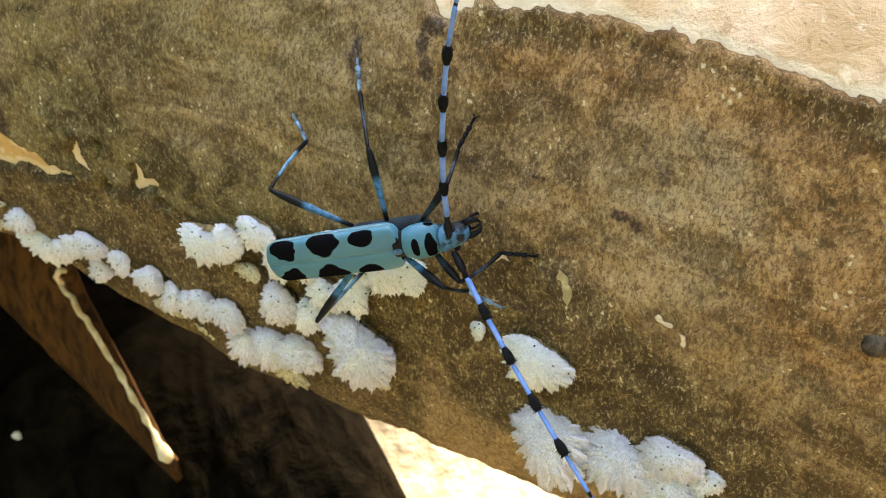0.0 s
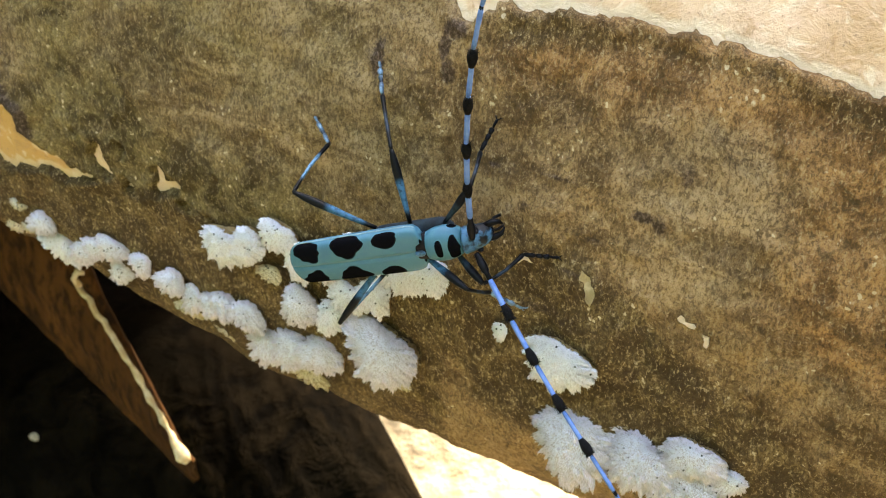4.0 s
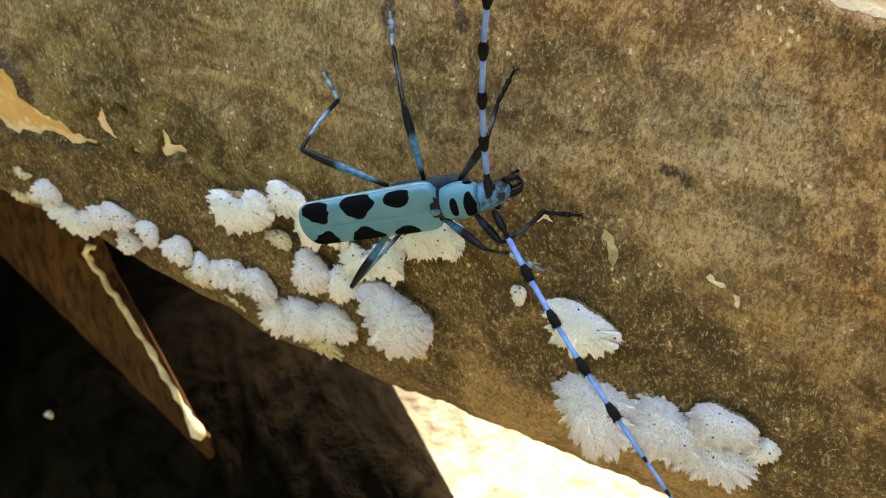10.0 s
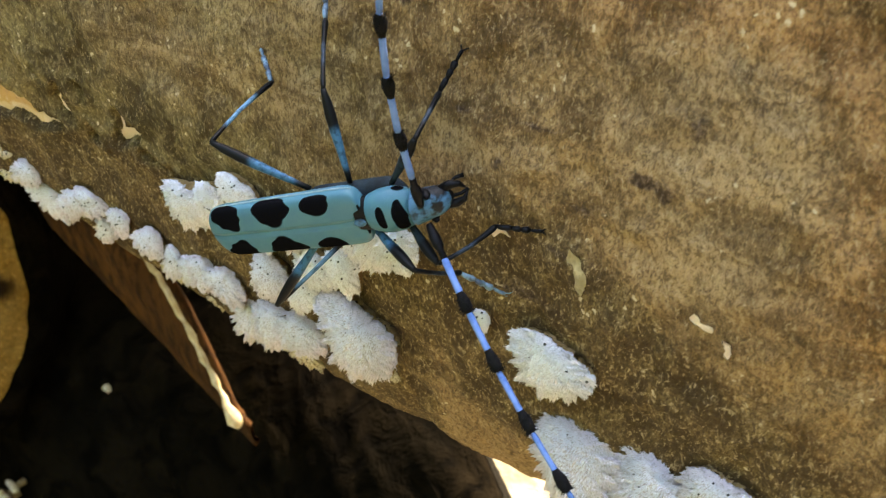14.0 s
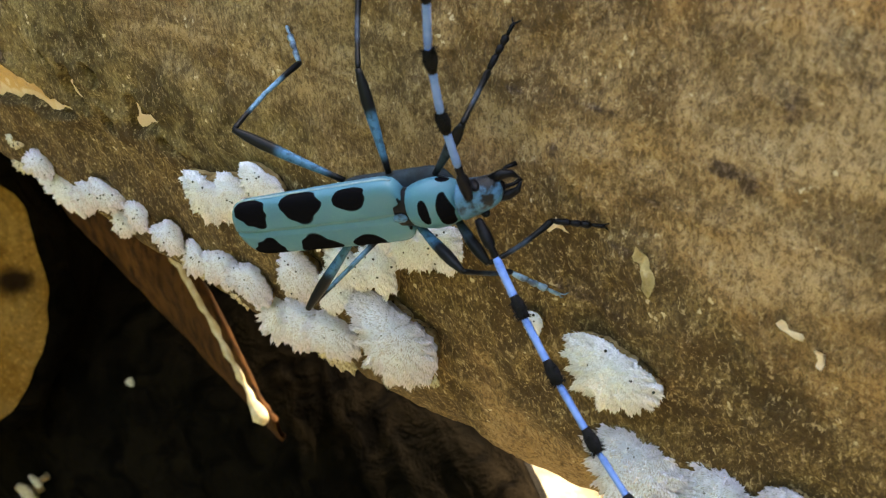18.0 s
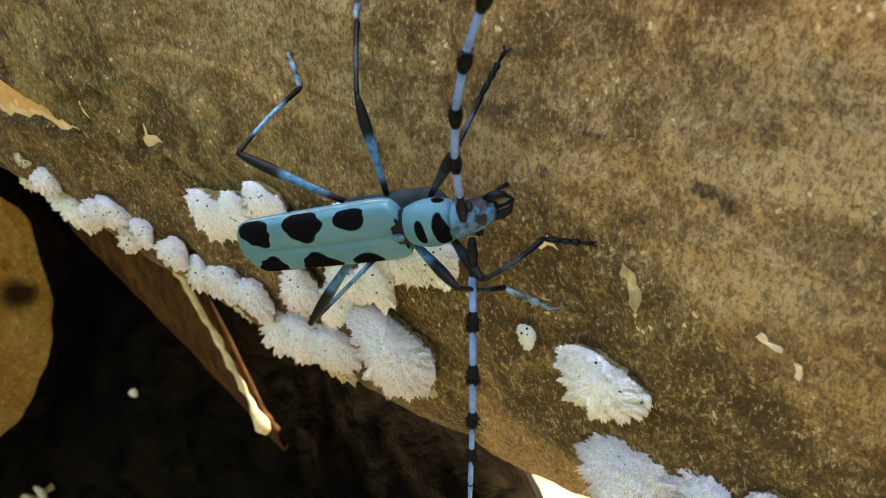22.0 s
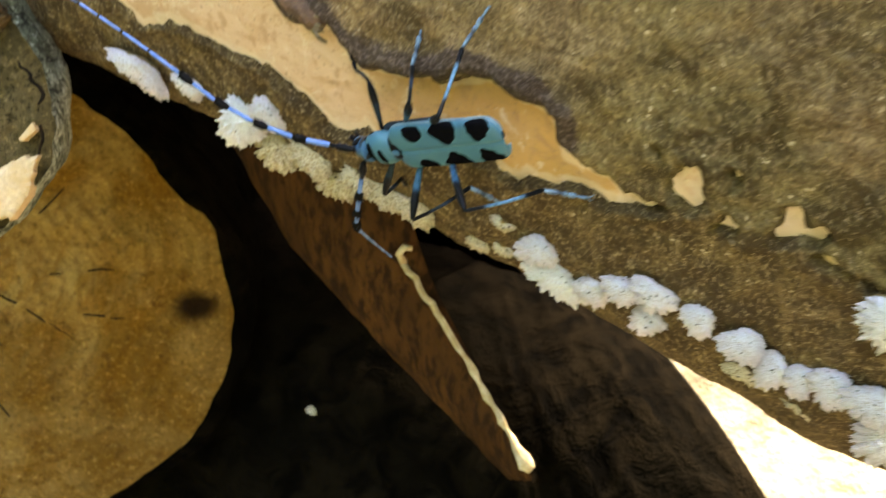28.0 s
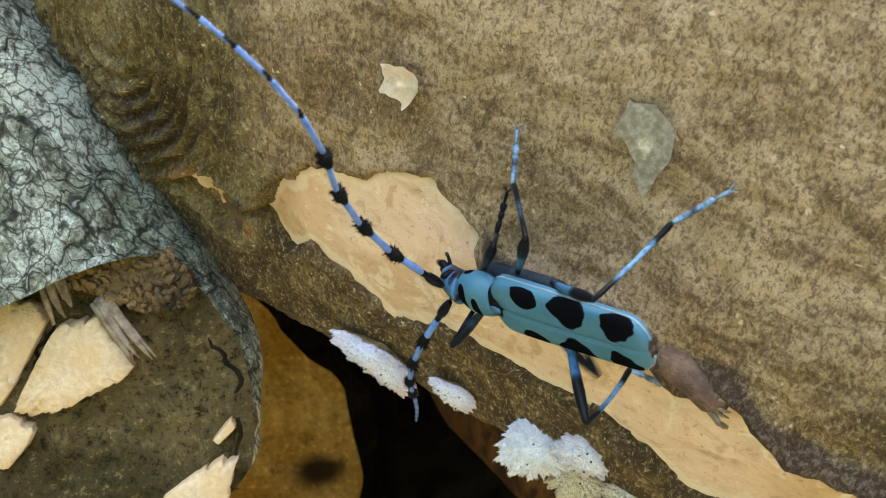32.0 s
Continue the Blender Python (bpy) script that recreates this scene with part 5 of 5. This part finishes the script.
part("stem", tube([on_log(71.5, 10.8, 0.1), on_log(69.5, 10.2, 0.5), on_log(67.6, 9.8, 0.7), on_log(65.8, 9.2, 0.6), on_log(64.2, 8.8, 0.5), on_log(63.2, 8.5, 0.2)], [0.0009, 0.0013, 0.0016, 0.0015, 0.0018, 0.0014], 12),
     plain("twig_brown", (0.20, 0.115, 0.075), (0.085, 0.050, 0.036), 500, 0.8, 0.2, 0.0004), stub)
rng = random.Random(8)
for _ in range(9):
    d, up = rng.uniform(-1.2, 1.2), rng.uniform(-0.4, 0.7)
    part("splinter", tube([on_log(64.0, 8.7 + 0.5 * d, 1.6), on_log(63.0, 8.4 + 0.8 * d, 1.7 + 0.4 * up), on_log(62.3 + 0.5 * up, 8.2 + d, 1.3 + up)], [0.00028, 0.0002, 0.00006], 5), FIBRE, stub)
BUD = plain("dark_nub", (0.03, 0.022, 0.015), (0.09, 0.06, 0.04), 700, 0.9, 0.2, 0.0003)
nub = thing("bark_nub", log_pose(-81.9, 13.2, 0.2), "small dark scorched knob on the bark", "knob")
part("knob", tube([Vector(p) * MM for p in ((0, 0, -0.5), (0.1, 0, 0.5), (0.3, 0.2, 1.0), (0.2, 0.3, 1.4))], [1.1 * MM, 1.2 * MM, 0.8 * MM, 0.3 * MM], 10), BUD, nub)


# ---- how the beetle goes ----
BODY = [
    (0, (-43.4, 13.1, 6), (-24.4, 9.0, 13.6)), (22.0, (-43.4, 13.1, 6), (-24.4, 9.0, 13.6)), (22.5, (-34.5, 19.3, 5.75), (-24.6, 6.7, 7.25)),
    (23, (-27.0, 24.9, 5.25), (-30.4, 11.1, 8.75)), (23.5, (-21.0, 27.3, 9.5), (-34.8, 16.3, 10)), (24, (-15.0, 20.2, 14.5), (-37.8, 17.1, 6.8)),
    (24.5, (-21.0, 18.4, 14.5), (-41.1, 19.2, 6.2)), (26.5, (14.9, 7.5, 5.25), (-4.3, 13.6, 7.75)), (27, (30.8, 6.9, 6.75), (10.5, 11.4, 7.25)),
    (27.5, (45.4, 5.8, 5.75), (25.3, 10.6, 7.25)), (28, (54.8, 1.2, 7.25), (35.2, 7.2, 6.75)), (29, (57.1, 8.8, 7), (35.7, 10.3, 7)),
    (29.5, (62.7, 8.6, 7), (41.3, 10.0, 7)), (30, (70.2, 7.5, 5.25), (49.3, 10.0, 8.75)), (30.5, (77.9, 10.5, 6), (56.6, 12.3, 8)),
    (31, (87.2, 13.0, 5.75), (65.9, 14.4, 8.25)), (31.5, (87.4, 12.1, 5), (66.3, 13.8, 8)), (32, (88.1, 10.6, 5), (67.8, 14.7, 9)),
]
FEET = {
    "LF": [(0, -39.5, 20.4), (22, -39.5, 20.4), (22.5, -25.1, 21.8), (23, -16.7, 24.1), (23.5, -8.6, 23.8), (24, -9.2, 10.9), (24.5, -16.5, 8.7),
           (26.5, 17.0, 1.4), (27, 30.2, -2.1), (28, 53.2, -5.4), (29, 61.4, 5.8), (29.5, 57.9, 5.7), (30, 69.3, 4.9), (30.5, 77.8, 7.6), (31, 87.1, 10.3), (32, 87.2, 7.7)],
    "LM": [(0, -24.7, 22.4), (22, -24.7, 22.4), (22.5, -21.3, 15.6), (23, -15.8, 13.1), (23.5, -13.2, 13.2), (24, -20.9, 8.2), (24.5, -27.7, 9.7),
           (26.5, 6.8, 2.0), (27, 21.1, -0.6), (28, 39.6, -2.7), (29, 55.2, 0.2), (29.5, 52.7, 2.0), (30, 62.9, 4.9), (30.5, 72.1, 6.8), (31, 79.4, 10.4), (32, 80.9, 9.8)],
    "LH": [(0, -17.2, 16.6), (22, -17.2, 16.6), (22.5, -16.5, 7.6), (23, -19.2, 7.4), (23.5, -19.7, 8.5), (24, -29.9, 8.9), (24.5, -38.3, 8.4),
           (26.5, -14.8, 9.0), (27, 11.4, 3.3), (28, 28.7, 1.4), (29, 44.2, 0.2), (29.5, 41.3, 2.7), (30, 42.0, 3.9), (30.5, 59.8, 4.8), (31, 68.8, 7.7), (32, 67.4, 7.6)],
    "RF": [(0, -48.8, 11.4), (22, -48.8, 11.4), (22.5, -44.8, 18.1), (23, -38.9, 25.7), (23.5, -26.9, 31.4), (24, -18.0, 25.4), (24.5, -18.9, 27.8),
           (26.5, 18.4, 17.2), (27, 38.0, 8.6), (28, 60.0, 7.4), (29, 58.3, 15.4), (29.5, 60.2, 14.7), (30, 69.2, 14.2), (30.5, 78.5, 15.6), (31, 85.8, 16.5), (32, 84.8, 16.5)],
    "RM": [(0, -45.4, 5.9), (22, -45.4, 5.9), (22.5, -41.1, 8.9), (23, -45.6, 15.4), (23.5, -40.9, 24.4), (24, -33.7, 26.3), (24.5, -37.5, 26.7),
           (26.5, 11.3, 18.5), (27, 24.3, 15.5), (28, 49.8, 11.0), (29, 54.5, 17.3), (29.5, 51.7, 16.9), (30, 63.2, 16.5), (30.5, 69.7, 19.2), (31, 80.2, 20.6), (32, 84.9, 20.4)],
    "RH": [(0, -28.5, 4.5), (22, -28.5, 4.5), (22.5, -22.8, -2.2), (23, -37.1, 8.6), (23.5, -33.0, 11.6), (24, -39.9, 22.9), (24.5, -43.7, 24.9),
           (26.5, 4.1, 21.7), (27, 18.7, 17.8), (28, 42.0, 14.0), (29, 42.1, 17.3), (29.5, 45.1, 18.0), (30, 45.2, 19.2), (30.5, 52.2, 19.8), (31, 67.6, 20.5), (32, 67.5, 21.4)],
}
FEELERS = {  # bearing and rise in the beetle's own space, at the root, half way and at the tip
    1: [(0, 80, 13, 71, 10, 54, 23), (14, 80, 13, 71, 10, 54, 23), (17, 86, 8, 60, 12, 60, 18), (20.5, 86, 8, 60, 12, 60, 18), (21, 49, 21, 45, 18, 56, 38), (22, 72, 21, 53, 15, 92, 32), (22.5, 75, 40, 60, 36, 110, 32), (23, 63, 60, 54, 62, 128, 48),
        (23.5, 70, 24, 80, 10, 90, 5), (24, 52, 53, 83, 5, 83, -15), (24.5, 76, 0, 95, -16, 95, -24), (26.5, 55, 3, 50, -16, 60, -20), (27, 59, 0, 32, -31, 68, -28),
        (28, 47, -11, 31, -35, 75, -33), (29, 66, 4, 65, -25, 77, -38), (29.5, 53, 2, 60, -20, 65, -28), (30, 41, 0, 50, -18, 39, -22), (30.5, 34, 12, 48, -3, 60, 0),
        (31, 29, 11, 43, -5, 73, 11), (32, 50, 1, 55, -26, 49, -22)],
    -1: [(0, -64, 36, -60, 34, -69, 10), (20.5, -64, 36, -56, 30, -69, 9), (21, -110, 10, -112, -8, -112, -10), (22, -104, 15, -111, -8, -111, -10), (22.5, -76, 24, -76, 12, -76, 12),
         (23, -57, 15, -62, 5, -31, 8), (23.5, -26, 25, -35, 8, -30, 6), (24, -26, 1, -36, -2, -74, 50), (24.5, -10, 0, -25, 0, -20, 4), (26.5, -30, 8, -55, 0, -45, 10),
         (27, -26, 3, -58, -6, -46, 9), (28, -22, 11, -55, 7, -52, 11), (29, -13, 3, -14, -9, -47, 11), (29.5, -20, 8, -30, -6, -60, 20), (30, -23, 7, -33, -9, -70, 30), (30.5, -52, 20, -76, 8, -82, 10),
         (31, -81, 27, -119, 20, -92, -10), (32, -93, 40, -121, 22, -79, 37)],
}


def between(rows, t):
    """A row's values at t, and how far through its stretch t is."""
    for r0, r1 in zip(rows, rows[1:]):
        if t <= r1[0]:
            return r0, r1, (t - r0[0]) / (r1[0] - r0[0])
    return rows[-1], rows[-1], 0.0


def body_pose(t):
    r0, r1, f = between(BODY, t)
    f = f * f * (3 - 2 * f) if 22 <= t <= 24.5 else f
    head_at, tail_at = (on_log(*r0[1]).lerp(on_log(*r1[1]), f), on_log(*r0[2]).lerp(on_log(*r1[2]), f))
    deg = (r0[1][1] + r0[2][1]) / 2 * (1 - f) + (r1[1][1] + r1[2][1]) / 2 * f
    x = (head_at - tail_at).normalized()
    z = log_normal(deg)
    z = (z - x * z.dot(x)).normalized()
    m = Matrix((x, z.cross(x), z)).transposed().to_4x4() @ pose(0, 0, 0, float(np.interp(t, (22, 22.75, 24, 26.5, 28), (19, -7, -9, -8, -12))), 0, 0)
    return Matrix.Translation((head_at + tail_at) / 2 + x * 0.0015 + z * 0.0006) @ m


def aimed(at, way, up):
    """The pose whose x points along way, with z near up."""
    x = way.normalized()
    y = up.cross(x).normalized()
    return Matrix.Translation(at) @ Matrix((x, y, x.cross(y))).transposed().to_4x4()


def leg_poses(key, t, body):
    hip, thigh, shin, foot = LEGS[key]
    hip, thigh, shin, foot = Vector(hip) * MM, thigh * MM, shin * MM, foot * MM
    r0, r1, f = between(FEET[key], t)
    g = min(max((f - 0.35) / 0.65, 0), 1)
    g = g * g * (3 - 2 * g)
    step = 1.6 * math.sin(math.pi * g) if r1[1:] != r0[1:] else 0.0
    tip = body.inverted() @ on_log(r0[1] + (r1[1] - r0[1]) * g, r0[2] + (r1[2] - r0[2]) * g, 0.35 + step)
    up = (body.inverted().to_3x3() @ log_normal(r0[2])).normalized()
    side = 1 if key[0] == "L" else -1
    flat = hip - tip
    flat = (flat - up * flat.dot(up)).normalized()
    ankle = tip + (flat * 0.8 + up * 0.45).normalized() * foot * 1.0
    reach = ankle - hip
    most = (thigh + shin) * 0.985
    if reach.length > most:
        ankle = hip + reach.normalized() * most
    d = max((ankle - hip).length, abs(thigh - shin) + 0.0005)
    way = (ankle - hip).normalized()
    bend = {"F": Vector((0.15, side * 0.3, 1.0)), "M": Vector((0.2, side * 0.35, 1.0)), "H": Vector((-0.9, side * 0.5, 0.8))}[key[1]]
    if key == "RF" and t > 26:
        bend = Vector((-0.7, -0.8, 0.25))
    if key == "RM" and t > 26:
        bend = Vector((-0.7, -0.5, 0.5))
    if key == "RM" and t <= 22.3:
        bend = Vector((1.0, -0.5, 0.75))
    bend = (bend - way * bend.dot(way)).normalized()
    c = min(max((thigh**2 + d**2 - shin**2) / (2 * thigh * d), -1), 1)
    knee = hip + (way * c + bend * math.sqrt(1 - c * c)) * thigh
    ankle = knee + (ankle - knee).normalized() * shin
    a = aimed(hip, knee - hip, bend)
    b = aimed(knee, ankle - knee, bend)
    c = aimed(ankle, tip - ankle, up)
    return a, a.inverted() @ b, a.inverted() @ c


def feeler_poses(side, t, body):
    r0, r1, f = between(FEELERS[side], t)
    f = f * f * (3 - 2 * f)
    az0, el0, az1, el1, az2, el2 = (radians(p + (q - p) * f) for p, q in zip(r0[1:], r1[1:]))
    d0, d1, d2 = (Vector((math.cos(e) * math.cos(a), math.cos(e) * math.sin(a), math.sin(e))) for a, e in ((az0, el0), (az1, el1), (az2, el2)))
    level = pose(0, 0, 0, float(np.interp(t, (22, 22.75, 24, 26.5, 28), (-6, -9, -5, 4, 12))), 0, 0).to_3x3()
    d0, d1, d2 = level @ d0, level @ d1, level @ d2
    root = Vector((7.5, side * 0.95, 0.1)) * MM
    up = Vector((0, 0, 1)) if abs(d0.z) < 0.95 else Vector((1, 0, 0))
    a = aimed(root, d0, up)
    poses, at = [], root + d0 * 3.0 * MM
    total, run = sum(SEGMENTS), 0.0
    for ln in SEGMENTS:
        k = min(max((run + ln / 2) / total * 2.2 - 0.1, 0), 2)
        d = (d0.lerp(d1, k) if k < 1 else d1.lerp(d2, k - 1)).normalized()
        poses.append(a.inverted() @ aimed(at, d, up))
        at = at + d * ln * MM
        run += ln
    return a, poses


def motions():
    times = [0.0, 10.0, 20.5] + [20.75 + 0.25 * k for k in range(46)]
    bodies = {t: body_pose(t) for t in times}
    walk(beetle, [(t, bodies[t]) for t in times])
    for key, (a, b, c) in legs.items():
        rows = [leg_poses(key, t, bodies[t]) for t in times]
        for n, ob in enumerate((a, b, c)):
            walk(ob, [(t, r[n]) for t, r in zip(times, rows)])
    for side, (scape, rows) in antennae.items():
        poses = [feeler_poses(side, t, bodies[t]) for t in times]
        walk(scape, [(t, p[0]) for t, p in zip(times, poses)])
        for n, pair in enumerate(rows):
            for ob in pair:
                walk(ob, [(t, p[1][n]) for t, p in zip(times, poses)])


motions()
